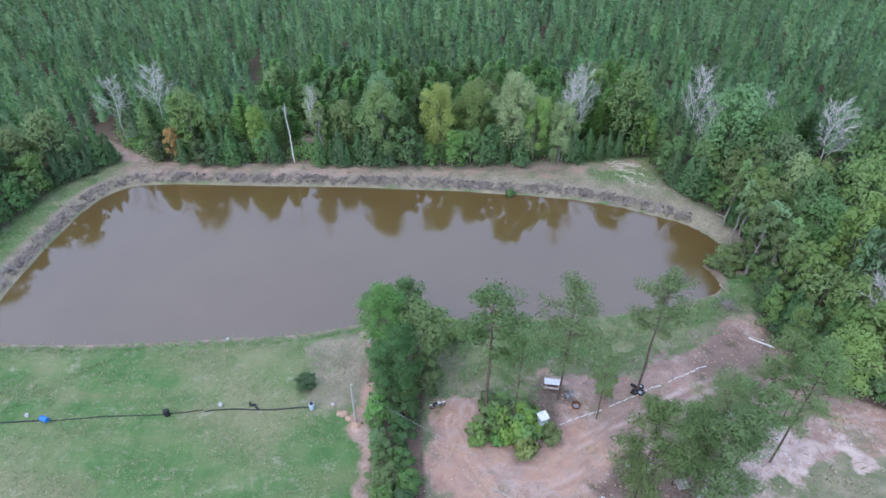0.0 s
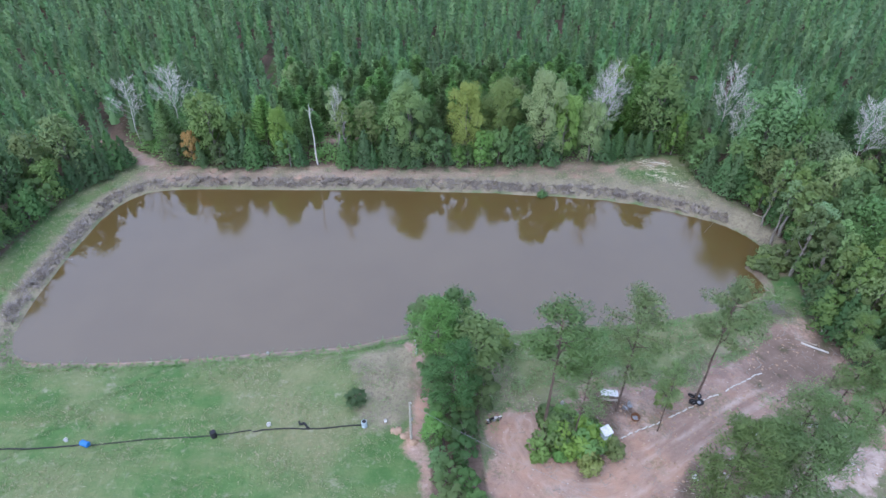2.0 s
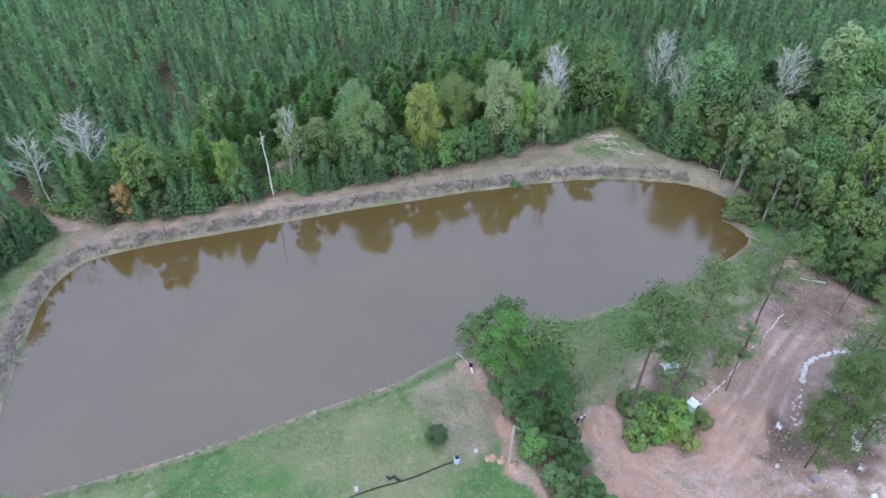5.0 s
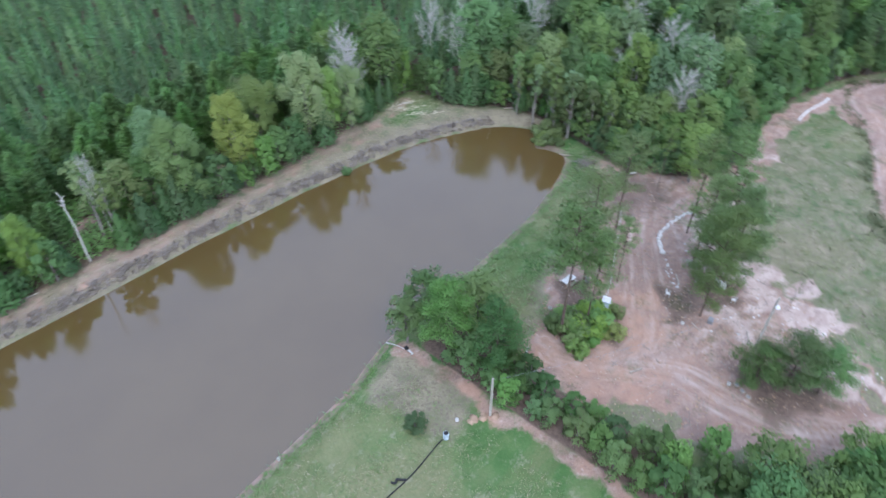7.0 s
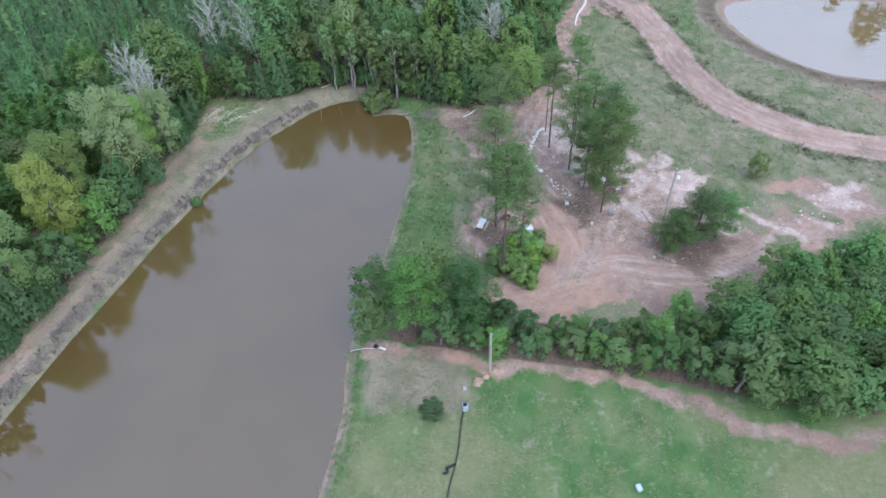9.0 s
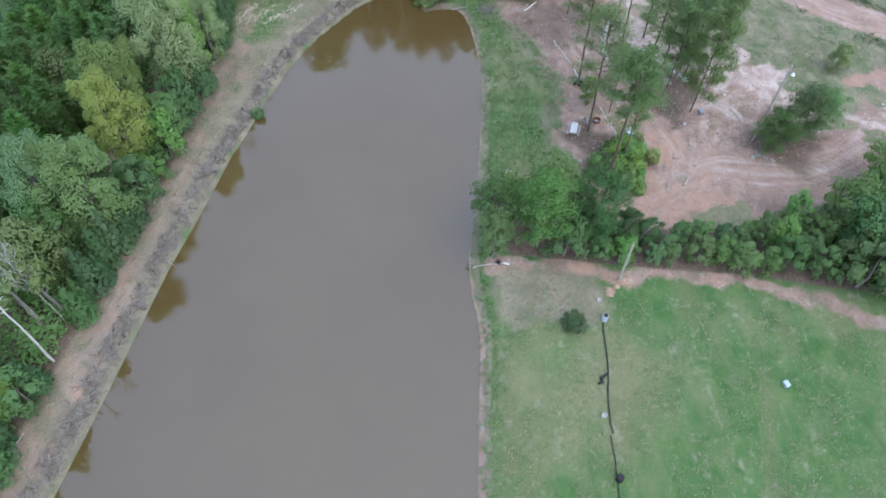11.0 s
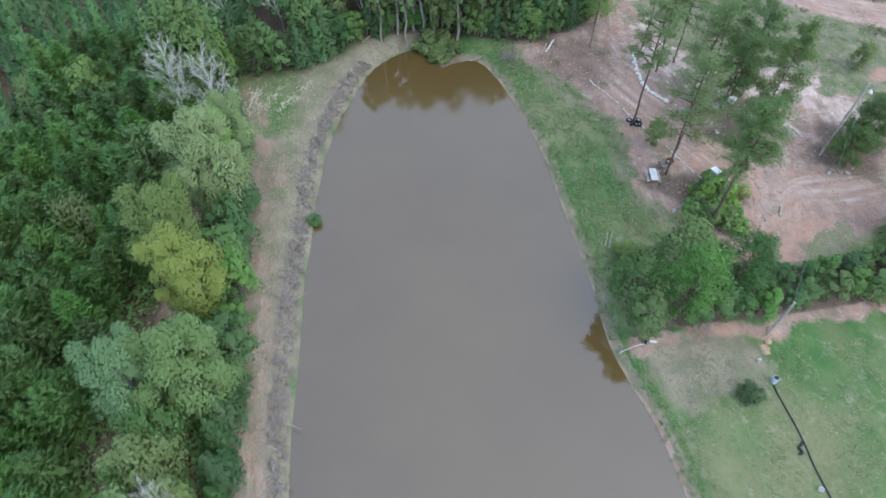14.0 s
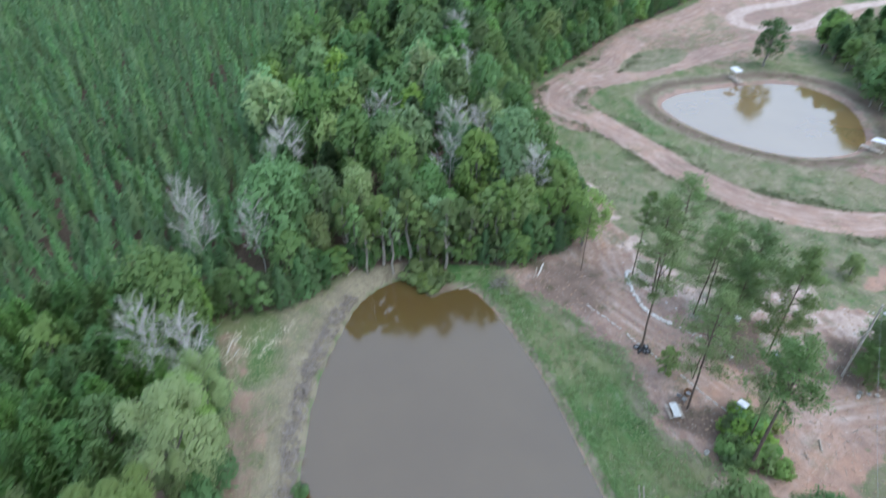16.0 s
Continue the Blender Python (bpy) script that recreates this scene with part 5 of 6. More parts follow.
q = np.random.default_rng(21)
s = Soup()
for i in range(1300):
    x, y = q.uniform(2, 46), q.uniform(24, 60)
    if not inside(np.array([x]), np.array([y]), YARD)[0]:
        continue
    z = float(height(np.array([x]), np.array([y]))[0]) + 0.03
    d = np.array([math.cos(a := q.uniform(0, 6.3)), math.sin(a), q.uniform(-0.05, 0.05)]) * q.uniform(0.15, 0.7)
    c = np.array([x, y, z])
    s.add(*tube(bent(c - d, c + d, 4, 0.04, q), [0.03, 0.028, 0.022, 0.012], 4))
tagged(new("fallen_sticks", s.mesh("fallen_sticks", PALE_BARK)), "grey sticks and bark scattered over the clay", "sticks", kind="stuff")

s = Soup()
for i in range(150):
    u = q.uniform(0, 1)
    row = q.integers(0, 3)
    x, y = 30.2 + 5.4 * u + 0.4 * q.normal(), (98.6 - 1.2 * u, 97.2 - 3.6 * u, 94.6 - 4.2 * u)[row] + 0.5 * q.normal()
    z = float(height(np.array([x]), np.array([y]))[0]) + 0.05
    d = np.array([math.cos(a := q.uniform(-1.2, 0.6)), math.sin(a), q.uniform(0, 0.2)]) * q.uniform(0.2, 0.6)
    s.add(*tube(bent(np.array([x, y, z]) - d, np.array([x, y, z]) + d, 4, 0.05, q), [0.032, 0.028, 0.022, 0.012], 4))
tagged(new("pale_stalks", s.mesh("pale_stalks", DRY_STALK)), "bleached stalks lying in rows on the bank", "stalks", kind="stuff")

# ---- things in the meadow ----
def at(x, y, turn=0, up=0.0):
    return pose(x, y, float(height(np.array([x]), np.array([y]))[0]) + up, 0, 0, turn)


def strand(points, r, sides=8):
    """A hose, wire or pipe as a curved tube in a bmesh."""
    V, F = tube(points, np.full(len(points), r), sides)
    bm = bmesh.new()
    vs = [bm.verts.new(v) for v in V]
    for f in F:
        bm.faces.new([vs[i] for i in f])
    bmesh.ops.holes_fill(bm, edges=bm.edges)
    return bm


def drum(x, y, r, h, material, label, lying=None, lid=None):
    ob = thing("barrel", at(x, y) if lying is None else at(x, y, lying, r) @ pose(0, 0, 0, 90, 0, 0) @ pose(0, 0, -h / 2), label, "barrel")
    bm = bmesh.new()
    prof = [(0.0, 0.86), (0.03, 1.0), (0.30, 1.0), (0.33, 1.05), (0.36, 1.0), (0.64, 1.0), (0.67, 1.05), (0.70, 1.0), (0.97, 1.0), (1.0, 0.9)]
    rings = []
    for u, k in prof:
        rings.append([bm.verts.new((math.cos(a) * r * k, math.sin(a) * r * k, u * h)) for a in [i * math.tau / 18 for i in range(18)]])
    for a, b in zip(rings, rings[1:]):
        for i in range(18):
            bm.faces.new((a[i], a[(i + 1) % 18], b[(i + 1) % 18], b[i]))
    bm.faces.new(rings[0][::-1])
    bm.faces.new(rings[-1])
    part("drum", bm, material, ob)
    bm = bmesh.new()
    rod(bm, (0, 0, h - 0.01), (0, 0, h + 0.02), r * 0.8, sides=18)
    part("lid", bm, lid or material, ob)
    return ob


drum(-14.9, 44.9, 0.31, 0.9, PALE_BLUE, "upright pale blue barrel with dark top at the pipe's end", lid=BLACK)
drum(-31.1, 44.0, 0.32, 0.85, BLACK, "black plastic barrel standing in meadow grass")
drum(-44.6, 43.3, 0.32, 0.95, BLUE, "bright blue plastic barrel lying in meadow grass", lying=70)


def pipe_run(name, a, b, r, wobble, seed, label, rings=0):
    q = np.random.default_rng(seed)
    n = 26
    t = np.linspace(0, 1, n)
    px = a[0] + (b[0] - a[0]) * t
    py = a[1] + (b[1] - a[1]) * t + wobble * (np.sin(t * 9 + seed) * 0.6 + np.cumsum(q.normal(size=n)) * 0.12)
    pz = height(px, py) + r * 0.9
    ob = thing(name, pose(0, 0, 0), label, "pipe")
    part("hose", strand(np.stack([px, py, pz], 1), r), BLACK, ob)
    for i in range(rings):
        k = 1 + i * (n - 3) // rings
        bm = bmesh.new()
        rod(bm, (px[k], py[k], pz[k]), (px[k + 1] * 0.25 + px[k] * 0.75, py[k + 1] * 0.25 + py[k] * 0.75, pz[k]), r * 1.25, sides=10)
        part("coupling", bm, BLACK, ob)
    return ob


pipe_run("drain_pipe", (-15.3, 44.9), (-27.0, 44.5), 0.07, 0.2, 1, "thick black drain pipe lying in the grass", 3)
pipe_run("thin_hose", (-27.2, 44.5), (-44.2, 43.4), 0.055, 0.22, 2, "thin black hose trailing through grass", 3)
pipe_run("thin_hose", (-45.0, 43.3), (-64.0, 42.6), 0.075, 0.15, 3, "thin black hose trailing through grass", 3)
pipe_run("thin_hose", (-21.0, 44.9), (-22.2, 45.6), 0.12, 0.3, 4, "short bent length of black pipe", 1)


def bucket(x, y, r, h, label, material=WHITE):
    ob = thing("bucket", at(x, y), label, "bucket")
    bm = bmesh.new()
    bmesh.ops.create_cone(bm, cap_ends=True, segments=16, radius1=r * 0.85, radius2=r, depth=h, matrix=pose(0, 0, h / 2))
    bmesh.ops.delete(bm, geom=[f for f in bm.faces if f.normal.z > 0.9], context="FACES_ONLY")
    bmesh.ops.solidify(bm, geom=bm.faces[:], thickness=0.012)
    part("tub", bm, material, ob)
    n = 9
    pts = [(math.cos(i * math.pi / (n - 1)) * r, 0.0, h + math.sin(i * math.pi / (n - 1)) * r * 0.35) for i in range(n)]
    part("handle", strand(np.array(pts), 0.008, 5), GREY, ob)
    return ob


bucket(-25.4, 45.2, 0.24, 0.35, "white plastic bucket beside the black pipe")
bucket(-46.9, 43.9, 0.22, 0.3, "white plastic bucket in the meadow")
bucket(-12.6, 45.4, 0.20, 0.3, "white plastic bucket on bare clay")
bucket(-27.7, 56.3, 0.18, 0.3, "white plastic bucket at the water's edge")


def crate(x, y, turn, size, material, label):
    ob = thing("box", at(x, y, turn), label, "box")
    bm = box(bmesh.new(), size, pose(0, 0, size[2] / 2), 0.03)
    part("body", bm, material, ob)
    bm = box(bmesh.new(), (size[0] + 0.05, size[1] + 0.05, 0.06), pose(0, 0, size[2] + 0.03), 0.015)
    part("lid", bm, material, ob)
    return ob


crate(-20.0, 27.7, 25, (0.6, 0.42, 0.36), PALE_BLUE, "pale blue cooler box lying in the meadow")


def pole(x, y, h, lamp, label, lean=(0, 0)):
    ob = thing("utility_pole", at(x, y) @ pose(0, 0, 0, *lean, 0), label, "pole")
    V, F = tube(np.array([(0, 0, -0.4), (0, 0, h * 0.5), (0.03, 0, h)]), [0.16, 0.14, 0.11], 10)
    s = Soup()
    s.add(V, F)
    bm = bmesh.new()
    bm.from_mesh(s.mesh("post", TIMBER))
    bmesh.ops.holes_fill(bm, edges=bm.edges)
    part("post", bm, POLE_WOOD, ob)
    bm = box(bmesh.new(), (0.22, 0.14, 0.4), pose(0.15, 0, h * 0.55), 0.02)
    part("meter_box", bm, GREY, ob)
    bm = bmesh.new()
    rod(bm, (0.12, 0, 0), (0.12, 0, h * 0.55), 0.025, sides=6)
    part("conduit", bm, GREY, ob)
    bm = bmesh.new()
    rod(bm, (0, 0, h - 0.15), (0.16, 0, h - 0.05), 0.035, 0.05, 8)
    part("insulator", bm, WHITE, ob)
    if lamp:
        bm = bmesh.new()
        rod(bm, (0, 0, h - 0.9), (-0.5, -0.3, h - 0.7), 0.03, sides=6)
        part("lamp_arm", bm, GREY, ob)
        bm = bmesh.new()
        rod(bm, (-0.5, -0.3, h - 0.9), (-0.5, -0.3, h - 0.6), 0.26, 0.10, 14)
        part("lamp_head", bm, WHITE, ob)
    return ob


POLE_WOOD = plain_material("pale_pole_wood", (0.46, 0.43, 0.37), 0.85, worn=(0.33, 0.30, 0.25), scale=2.0)
pole(-9.75, 43.2, 6.3, False, "weathered wooden utility pole in a patch of clay")
pole(14.2, 25.4, 11.6, True, "tall wooden light pole beside a bushy tree", (0, 0))
a, b = np.array([-9.7, 43.2, 6.1]), np.array([14.2, 25.4, 11.2])
t = np.linspace(0, 1, 24)[:, None]
wire = thing("overhead_wire", pose(0, 0, 0), "thin black wire strung between two poles", "wire")
part("cable", strand(a + (b - a) * t - np.array([0, 0, 1.0]) * 4 * t * (1 - t), 0.012, 5), GREY, wire)


def mound(x, y, r, h, seed, material, label):
    ob = thing("clay_heap", at(x, y, up=-0.05), label, "heap")
    bm = bmesh.new()
    bmesh.ops.create_icosphere(bm, subdivisions=3, radius=1.0)
    for v in bm.verts:
        k = 1 + 0.55 * noise.noise(v.co * 2.3 + Vector((seed, 0, 0)))
        v.co = Vector((v.co.x * r * k, v.co.y * r * k * 0.8, max(-0.1, v.co.z * h * k)))
    for f in bm.faces:
        f.smooth = True
    part("earth", bm, material, ob)
    return ob


for i, (x, y, r, h) in enumerate([(-9.5, 42.7, 0.5, 0.22), (-10.5, 43.5, 0.55, 0.25), (-11.4, 44.2, 0.7, 0.16), (-10.1, 43.8, 0.35, 0.16)]):
    mound(x, y, r, h, i * 3.1, CLAY, "heap of sandy clay dug out beside the pole")


# ---- pump at the shore ----
pump = thing("shore_pump", at(-9.2, 55.6, 80), "white pump cylinder with pipe on the pond bank", "pump")
bm = bmesh.new()
rod(bm, (-0.55, 0, 0.28), (0.2, 0, 0.28), 0.13, sides=16)
part("tank", bm, WHITE, pump)
bm = box(bmesh.new(), (0.4, 0.4, 0.34), pose(0.7, 0, 0.2), 0.03)
part("motor", bm, BLACK, pump)
for u in (-0.35, 0.25):
    part("foot", box(bmesh.new(), (0.08, 0.36, 0.12), pose(u, 0, 0.06), 0.01), GREY, pump)
frame_pipe = thing("white_pipe", pose(0, 0, 0), "white plastic pipe laid from pump into the water", "pipe")
part("bank_pipe", strand(np.array([(-9.2, 55.9, 0.1), (-9.4, 57.4, 0.0), (-9.7, 58.9, -0.35)]), 0.035), WHITE, frame_pipe)
part("elbow", strand(np.array([(-9.75, 58.7, -0.32), (-9.7, 58.9, -0.33), (-9.9, 59.0, -0.36)]), 0.05), WHITE, frame_pipe)


# ---- things in the yard ----
def picnic_table(x, y, turn):
    ob = thing("picnic_table", at(x, y, turn), "white picnic table with attached benches on bare earth", "table")
    for i in range(5):
        part("tabletop_board", box(bmesh.new(), (1.95, 0.16, 0.04), pose(0, (i - 2) * 0.172, 0.75), 0.008), WHITE, ob)
    for s in (-1, 1):
        for k in (0, 1):
            part("bench_board", box(bmesh.new(), (1.95, 0.15, 0.04), pose(0, s * (0.62 + 0.165 * k), 0.44), 0.008), TIMBER, ob)
    for u in (-0.7, 0.7):
        for s in (-1, 1):
            bm = bmesh.new()
            rod(bm, (u, s * 0.72, 0.0), (u, s * 0.26, 0.73), 0.045, sides=6)
            part("leg", bm, TIMBER, ob)
        part("crossbar", box(bmesh.new(), (0.06, 1.45, 0.09), pose(u, 0, 0.40), 0.008), WHITE, ob)
    return ob


picnic_table(12.9, 48.2, -8)


def garden_chair(x, y, turn, material, label):
    ob = thing("garden_chair", at(x, y, turn), label, "chair", "chairs in the yard")
    part("seat", box(bmesh.new(), (0.48, 0.46, 0.04), pose(0, 0, 0.43), 0.015), material, ob)
    part("backrest", box(bmesh.new(), (0.48, 0.04, 0.5), pose(0, 0.25, 0.68, -12), 0.015), material, ob)
    for sx in (-1, 1):
        for sy in (-1, 1):
            bm = bmesh.new()
            rod(bm, (sx * 0.24, sy * 0.24, 0), (sx * 0.2, sy * 0.19, 0.43), 0.02, sides=6)
            part("leg", bm, material, ob)
        part("armrest", box(bmesh.new(), (0.05, 0.44, 0.03), pose(sx * 0.25, 0, 0.64), 0.01), material, ob)
    return ob


garden_chair(14.9, 46.6, 40, GREY, "grey garden chair beside the picnic table")
garden_chair(14.3, 46.3, 120, GREY, "grey garden chair beside the picnic table")
garden_chair(23.6, 30.7, 200, WHITE, "white plastic chair on washed sand")
garden_chair(25.6, 33.6, 80, WHITE, "white plastic chair under the pines")
garden_chair(26.3, 34.4, 300, WHITE, "white plastic chair under the pines")
garden_chair(19.2, 37.4, 10, WHITE, "white plastic chair on brown litter")


def tyre(x, y, r, up, tilt, turn, label, rubber=BLACK):
    ob = thing("tyre", at(x, y, turn, up) @ pose(0, 0, 0, tilt, 0, 0), label, "tyre", "tyres round the pine")
    bm = bmesh.new()
    rings = []
    for i in range(20):
        a = i * math.tau / 20
        ring = []
        for j in range(8):
            b = j * math.tau / 8
            q = r * 0.76 + r * 0.26 * math.cos(b)
            k = 0.94 if (i % 2 and j in (7, 0, 1)) else 1.0
            ring.append(bm.verts.new((math.cos(a) * q * k, math.sin(a) * q * k, r * 0.30 * math.sin(b))))
        rings.append(ring)
    for i in range(20):
        for j in range(8):
            bm.faces.new((rings[i][j], rings[(i + 1) % 20][j], rings[(i + 1) % 20][(j + 1) % 8], rings[i][(j + 1) % 8]))
    part("tread", bm, rubber, ob)
    bm = bmesh.new()
    rod(bm, (0, 0, -0.06), (0, 0, 0.06), r * 0.5, sides=16)
    part("rim", bm, GREY, ob)
    return ob


for args in [(22.35, 47.2, 0.42, 0.13, 0, 10), (23.2, 47.15, 0.42, 0.13, 0, 40), (22.4, 47.9, 0.45, 0.36, 62, 140), (23.25, 48.0, 0.4, 0.13, 0, 70), (22.1, 47.0, 0.38, 0.42, 70, 200), (22.9, 46.9, 0.40, 0.37, 15, 0)]:
    tyre(*args, "worn black tyre leaning at the pine's foot")
for x, y in ((11.4, 25.2), (11.0, 24.4), (10.6, 23.6)):
    tyre(x, y, 0.32, 0.12, 0, 30, "pale dusty tyre lying at the track's edge", TIMBER)


def raised_box(x, y, turn):
    ob = thing("raised_hut", at(x, y, turn), "small pale blue hut with white roof raised on posts", "hut")
    for sx in (-1, 1):
        for sy in (-1, 1):
            bm = bmesh.new()
            rod(bm, (sx * 0.62, sy * 0.55, -0.1), (sx * 0.5, sy * 0.44, 1.9), 0.05, sides=8)
            part("post", bm, TIMBER, ob)
    part("floor", box(bmesh.new(), (1.2, 1.05, 0.08), pose(0, 0, 1.92), 0.01), TIMBER, ob)
    for s in (-1, 1):
        part("side_wall", box(bmesh.new(), (0.05, 0.95, 1.0), pose(s * 0.52, 0, 2.46), 0.008), PALE_BLUE, ob)
    part("back_wall", box(bmesh.new(), (0.98, 0.05, 1.0), pose(0, 0.45, 2.46), 0.008), PALE_BLUE, ob)
    part("front_wall", box(bmesh.new(), (0.98, 0.05, 0.5), pose(0, -0.45, 2.21), 0.008), PALE_BLUE, ob)
    part("window_header", box(bmesh.new(), (0.98, 0.05, 0.14), pose(0, -0.45, 2.89), 0.008), PALE_BLUE, ob)
    part("roof", box(bmesh.new(), (1.35, 1.3, 0.06), pose(0, 0, 3.03, 9), 0.012), ROOF_WHITE, ob, "white sheet roof")
    bm = bmesh.new()
    for s in (-0.14, 0.14):
        rod(bm, (s, -0.9, 0), (s, -0.5, 1.9), 0.025, sides=6)
    for i in range(5):
        q = (i + 0.7) / 5.5
        rod(bm, (-0.14, -0.9 + 0.4 * q, 1.9 * q), (0.14, -0.9 + 0.4 * q, 1.9 * q), 0.018, sides=6)
    part("ladder", bm, GREY, ob)
    return ob


raised_box(10.75, 41.75, 25).scale = (0.8, 0.8, 0.98)


def log(name, a, b, r, seed, material, label, group, taper=0.8):
    q = np.random.default_rng(seed)
    a, b = np.array(a, float), np.array(b, float)
    ob = thing(name, pose(*a, 0, 0, 0), label, "log", group)
    P = bent(np.zeros(3), b - a, 5, 0.03, q)
    bm = strand(P, r, 9)
    for v in bm.verts:
        k = 1 - (1 - taper) * min(1.0, Vector(v.co).length / (np.linalg.norm(b - a) + 1e-6))
        v.co.z = r * 0.85 + (v.co.z - 0) * k
    part("stem", bm, material, ob)
    return ob


line = smooth_line([(12.0, 42.2), (17.2, 44.4), (22.4, 46.7), (27.3, 49.0), (32.0, 51.2)], 6)
for i in range(len(line) - 1):
    p, q = line[i], line[i + 1]
    if i in (7, 16):
        continue
    p, q = p + (q - p) * dice.uniform(0.03, 0.2), p + (q - p) * dice.uniform(0.8, 0.97)
    p, q = p + np.array([0, dice.uniform(-0.14, 0.14)]), q + np.array([0, dice.uniform(-0.14, 0.14)])
    za, zb = height(np.array([p[0], q[0]]), np.array([p[1], q[1]]))
    log("edging_log", (p[0], p[1], za), (q[0], q[1], zb), 0.075, i, DEAD_WOOD, "pale barked log laid as track edging", "log edging")
for i, (p, q, r) in enumerate([((39.0, 55.9), (41.6, 54.1), 0.13), ((38.6, 56.6), (40.8, 55.4), 0.09), ((3.0, 56.6), (5.0, 55.7), 0.08), ((3.4, 56.9), (5.2, 56.1), 0.06), ((30.2, 34.0), (31.6, 35.0), 0.1), ((22.0, 37.2), (23.6, 38.4), 0.1),
                              ((5.2, 34.9), (6.6, 34.2), 0.12), ((16.4, 31.6), (16.9, 33.0), 0.07), ((31.6, 98.4), (33.4, 98.0), 0.05), ((33.4, 98.0), (34.2, 96.8), 0.05), ((31.0, 97.6), (32.2, 96.9), 0.04), ((43.8, 82.6), (46.0, 80.8), 0.1),
                              ((-36.2, 98.4), (-33.8, 98.0), 0.09), ((39.4, 67.2), (39.8, 64.6), 0.08), ((17.9, 26.4), (20.0, 27.4), 0.08), ((28.4, 33.2), (29.6, 32.0), 0.08)]):
    za, zb = height(np.array([p[0], q[0]]), np.array([p[1], q[1]]))
    log("fallen_log", (*p, za), (*q, zb), r, 40 + i, DEAD_WOOD if i in (0, 8, 9, 10) else TIMBER, "weathered log lying on bare ground", "fallen logs")

# white stone edging
edging = thing("stone_edging", pose(0, 0, 0), "curved row of white painted stones on the clay", "edging")
q = np.random.default_rng(3)
shapes = []
for k in range(4):
    bm = bmesh.new()
    bmesh.ops.create_icosphere(bm, subdivisions=1, radius=0.2)
    for v in bm.verts:
        v.co *= 1 + 0.3 * noise.noise(v.co * 6 + Vector((k * 5, 0, 0)))
        v.co.z *= 0.75
    me = bpy.data.meshes.new("stone")
    bm.to_mesh(me)
    bm.free()
    me.materials.append(STONE)
    shapes.append(me)
row = smooth_line([(37.6, 42.6), (36.4, 43.3), (33.0, 43.9), (29.6, 43.8), (27.6, 42.8), (26.3, 41.6)], 13)
for i, (x, y) in enumerate(row):
    st = part("stone", shapes[i % 4], None, edging)
    st.matrix_basis = at(x + q.uniform(-0.2, 0.2), y + q.uniform(-0.2, 0.2), q.uniform(0, 360), 0.08) @ Matrix.Diagonal((*q.uniform(0.9, 1.45, 3), 1))
for i in range(16):
    x, y = 25.2 - 0.9 * i * 0.3 + q.uniform(-0.5, 0.5), 40.6 - i * 0.22 + q.uniform(-0.5, 0.5)
    st = part("stone", shapes[i % 4], None, edging)
    st.matrix_basis = at(x, y, q.uniform(0, 360), 0.06) @ Matrix.Diagonal((*q.uniform(0.6, 1.1, 3), 1))

kerb = thing("stone_edging", pose(0, 0, 0), "straight row of white painted stones at the roadside", "edging")
for i in range(30):
    u = (i + q.uniform(-0.2, 0.2)) / 29
    st = part("stone", shapes[i % 4], None, kerb)
    st.matrix_basis = at(75.8 + 12.4 * u, 40.3 - 1.0 * u + 0.3 * math.sin(5 * u) + q.uniform(-0.1, 0.1), q.uniform(0, 360), 0.08) @ Matrix.Diagonal((*q.uniform(1.1, 1.7, 3), 1))


def bike(x, y, turn):
    ob = thing("motorbike", at(x, y, turn), "small black and white off-road motorbike on the clay", "motorbike")
    for u in (-0.62, 0.62):
        ring = [(u + math.cos(a) * 0.27, 0, 0.3 + math.sin(a) * 0.27) for a in [i * math.tau / 16 for i in range(17)]]
        w = part("wheel", strand(np.array(ring), 0.05, 6), BLACK, ob)
        bm = bmesh.new()
        rod(bm, (u, -0.06, 0.3), (u, 0.06, 0.3), 0.07, sides=10)
        for i in range(6):
            a = i * math.tau / 6
            rod(bm, (u, 0, 0.3), (u + math.cos(a) * 0.25, 0, 0.3 + math.sin(a) * 0.25), 0.008, sides=4)
        part("rim", bm, GREY, w)
    part("engine", box(bmesh.new(), (0.36, 0.24, 0.32), pose(0.02, 0, 0.42), 0.05), GREY, ob)
    part("tank", box(bmesh.new(), (0.42, 0.24, 0.2), pose(0.16, 0, 0.78, 0, 8), 0.07), WHITE, ob)
    part("seat", box(bmesh.new(), (0.62, 0.22, 0.1), pose(-0.32, 0, 0.80, 0, -4), 0.04), BLACK, ob)
    part("rear_fender", box(bmesh.new(), (0.46, 0.18, 0.04), pose(-0.68, 0, 0.76, 0, 12), 0.015), WHITE, ob)
    part("front_fender", box(bmesh.new(), (0.46, 0.16, 0.04), pose(0.66, 0, 0.68, 0, -10), 0.015), WHITE, ob)
    bm = bmesh.new()
    for s in (-0.09, 0.09):
        rod(bm, (0.62, s, 0.3), (0.40, s, 1.0), 0.028, sides=8)
    part("fork", bm, GREY, ob)
    bm = bmesh.new()
    rod(bm, (0.36, -0.38, 1.06), (0.36, 0.38, 1.06), 0.02, sides=8)
    part("handlebar", bm, BLACK, ob)
    return ob


bike(-0.6, 45.2, 20)


def pallet(x, y, turn, label):
    ob = thing("pallet", at(x, y, turn, 0.07), label, "pallet", "pallets")
    for i in range(6):
        part("slat", box(bmesh.new(), (1.2, 0.11, 0.025), pose(0, -0.5 + i * 0.2, 0.1), 0.004), POLE_WOOD, ob)
    for i in range(3):
        part("bearer", box(bmesh.new(), (0.09, 1.1, 0.09), pose(-0.5 + i * 0.5, 0, 0.04), 0.004), POLE_WOOD, ob)
    return ob


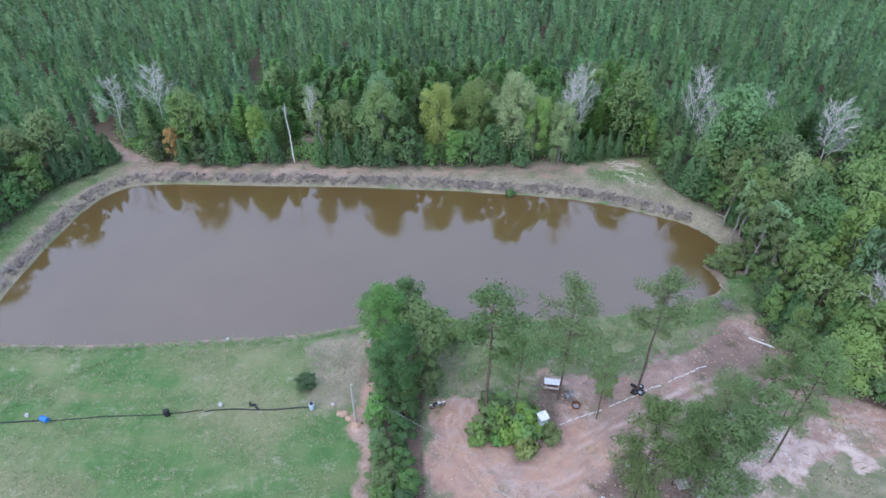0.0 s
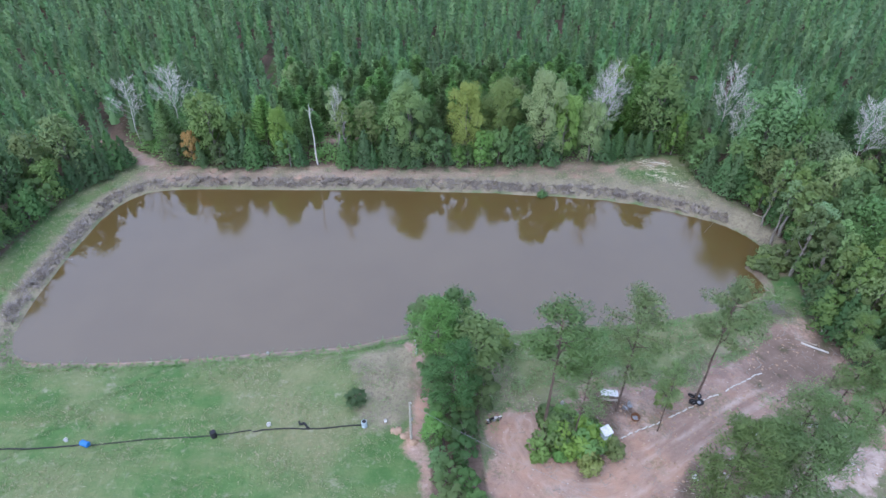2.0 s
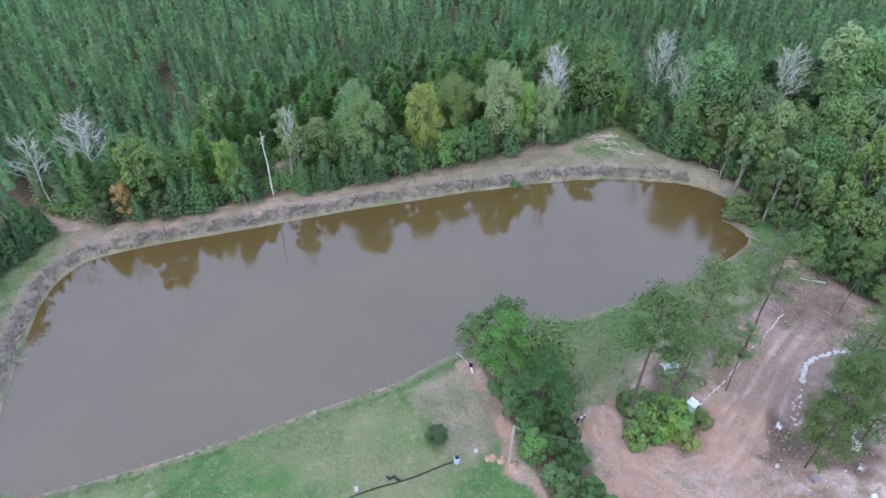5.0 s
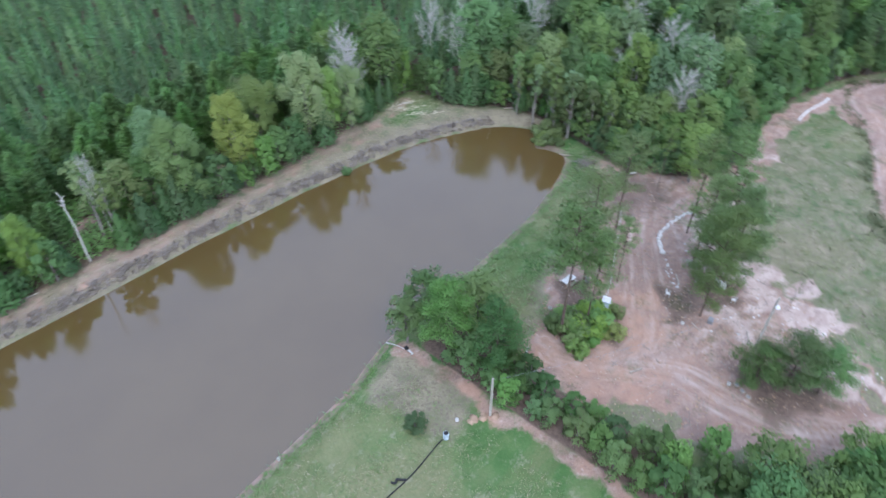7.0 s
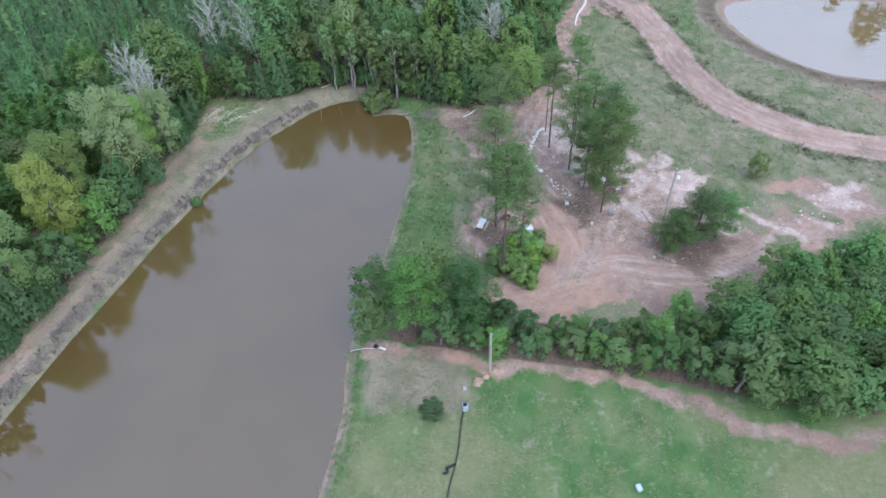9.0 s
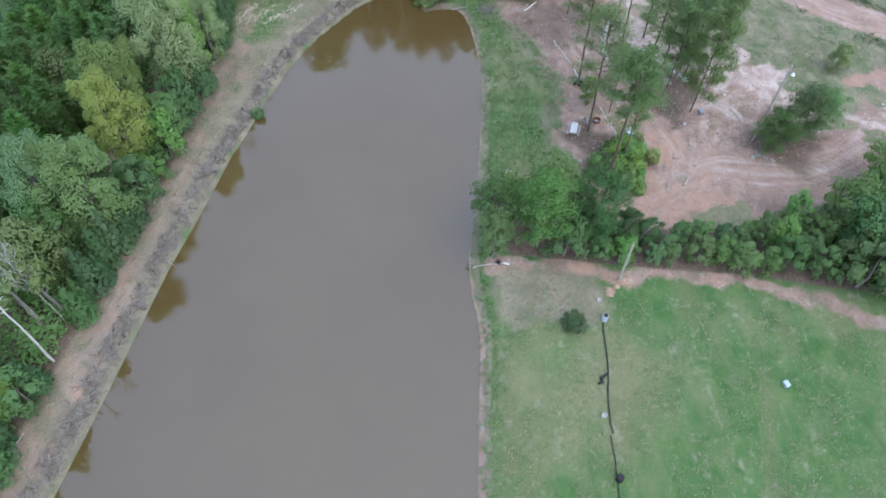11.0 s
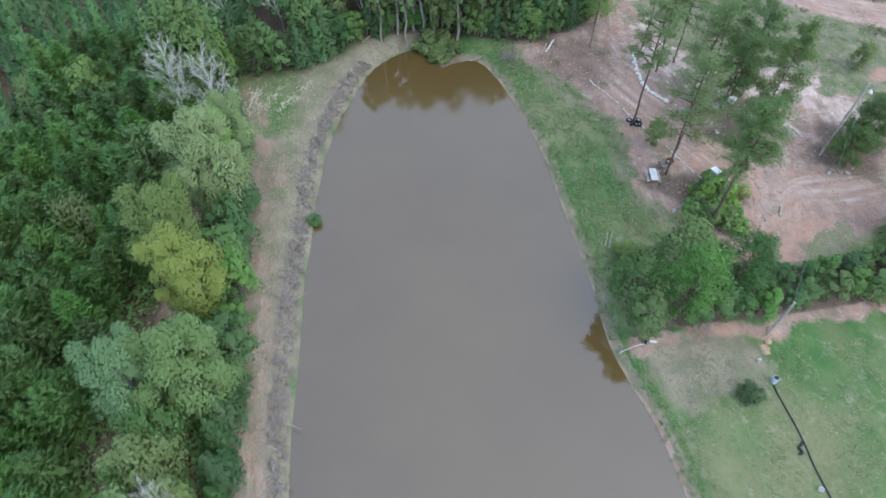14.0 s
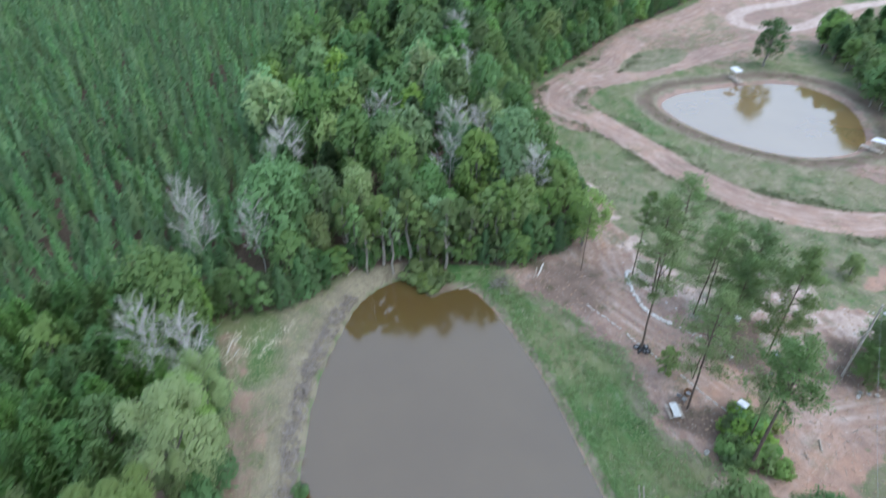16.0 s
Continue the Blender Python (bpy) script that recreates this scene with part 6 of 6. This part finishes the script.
pallet(26.9, 37.9, 30, "pale wooden pallet lying under the pines")
pallet(30.6, 34.4, 70, "pale wooden pallet lying on washed sand")
pallet(24.4, 35.4, 10, "pale wooden pallet lying under the pines")
crate(25.2, 32.9, 40, (0.9, 0.7, 0.7), WHITE, "white cold box under the pines")
crate(18.5, 31.4, 10, (0.8, 0.6, 0.45), GREY, "grey metal box at the track's edge")
bucket(10.9, 25.9, 0.22, 0.3, "white bucket at the track's edge")
bucket(16.0, 33.8, 0.22, 0.3, "white bucket at the track's edge")
bucket(42.6, 57.5, 0.3, 0.5, "white tub at the wood's edge")
bucket(7.4, 47.3, 0.25, 0.4, "white bucket near the shrubs")

# rusty fire pit beside the table
pit = thing("fire_pit", at(15.2, 45.2), "rusty round fire pit beside grey chairs", "fire pit")
bm = bmesh.new()
bmesh.ops.create_cone(bm, cap_ends=True, segments=18, radius1=0.45, radius2=0.52, depth=0.4, matrix=pose(0, 0, 0.2))
bmesh.ops.delete(bm, geom=[f for f in bm.faces if f.normal.z > 0.9], context="FACES_ONLY")
bmesh.ops.solidify(bm, geom=bm.faces[:], thickness=0.02)
part("ring", bm, RUST, pit)
part("ashes", box(bmesh.new(), (0.55, 0.55, 0.08), pose(0, 0, 0.08), 0.03), GREY, pit)

# brush pile at the shore corner
q = np.random.default_rng(9)
s = Soup()
for i in range(70):
    c = np.array([38.2 + q.normal() * 0.9, 61.6 + q.normal() * 0.8, 0.2 + abs(q.normal()) * 0.25])
    d = ball(1, q)[0] * np.array([1, 1, 0.3]) * q.uniform(0.5, 1.3)
    s.add(*tube(bent(c - d, c + d, 4, 0.06, q), [0.03, 0.025, 0.02, 0.01], 4))
brush = thing("brush_pile", pose(0, 0, 0), "pile of grey cut branches at the pond's corner", "brush pile")
part("branches", s.mesh("branches", BARK_GREY), None, brush)
plant(BUSH[0], "shore_bush", 11.6, 90.1, 1.5, "dark", "small green bush at the water's edge", "shrub")
for x, y, h in ((39.4, 71.2, 1.1), (40.4, 70.4, 1.5), (40.2, 72.2, 1.3), (42.8, 73.4, 2.0), (43.6, 71.6, 2.4)):
    plant(BUSH[0], "shore_bush", x, y, h, "olive", "olive scrub on a spit at the pond's end", "shrub", wide=1.6)
snag = thing("dead_branch", pose(35.2, 79.6, -0.95, 12, 18, 40), "bare dead branch standing in the shallow water", "branch")
part("limbs", dead_tree(np.random.default_rng(31), 3.2, 7, 3).mesh("limbs", BARK_GREY), None, snag)
plant(BUSH[1], "shore_bush", 41.4, 72.0, 1.6, "olive", "olive scrub on a spit at the pond's end", "shrub", wide=1.5)
plant(BUSH[0], "shore_bush", 42.2, 70.2, 1.6, "olive", "olive scrub on a spit at the pond's end", "shrub", wide=1.4)
plant(BUSH[1], "shore_bush", 41.2, 68.6, 1.2, "olive", "olive scrub on a spit at the pond's end", "shrub", wide=1.4)


# ---- the small pond ----
def jetty(x, y, turn, roof):
    ob = thing("jetty", pose(x, y, -0.2, 0, 0, turn), "small wooden jetty with white roof on the pond shore" if roof else "small wooden jetty on the pond shore", "jetty")
    for i in range(9):
        part("deck_board", box(bmesh.new(), (0.42, 1.5, 0.05), pose(-2 + i * 0.46, 0, 0.3), 0.006), TIMBER, ob)
    for sx in (-1.9, 0, 1.7):
        for sy in (-0.65, 0.65):
            bm = bmesh.new()
            rod(bm, (sx, sy, -1.4), (sx, sy, 2.3 if roof and sx < 1 else 0.28), 0.06, sides=8)
            part("post", bm, TIMBER, ob)
    if roof:
        part("roof", box(bmesh.new(), (2.6, 2.1, 0.08), pose(-0.95, 0, 2.36, 0, 6), 0.015), ROOF_WHITE, ob, "white sheet roof")
    return ob


jetty(98.8, -12.6, 185, True)
jetty(63.5, -19.5, 25, True)
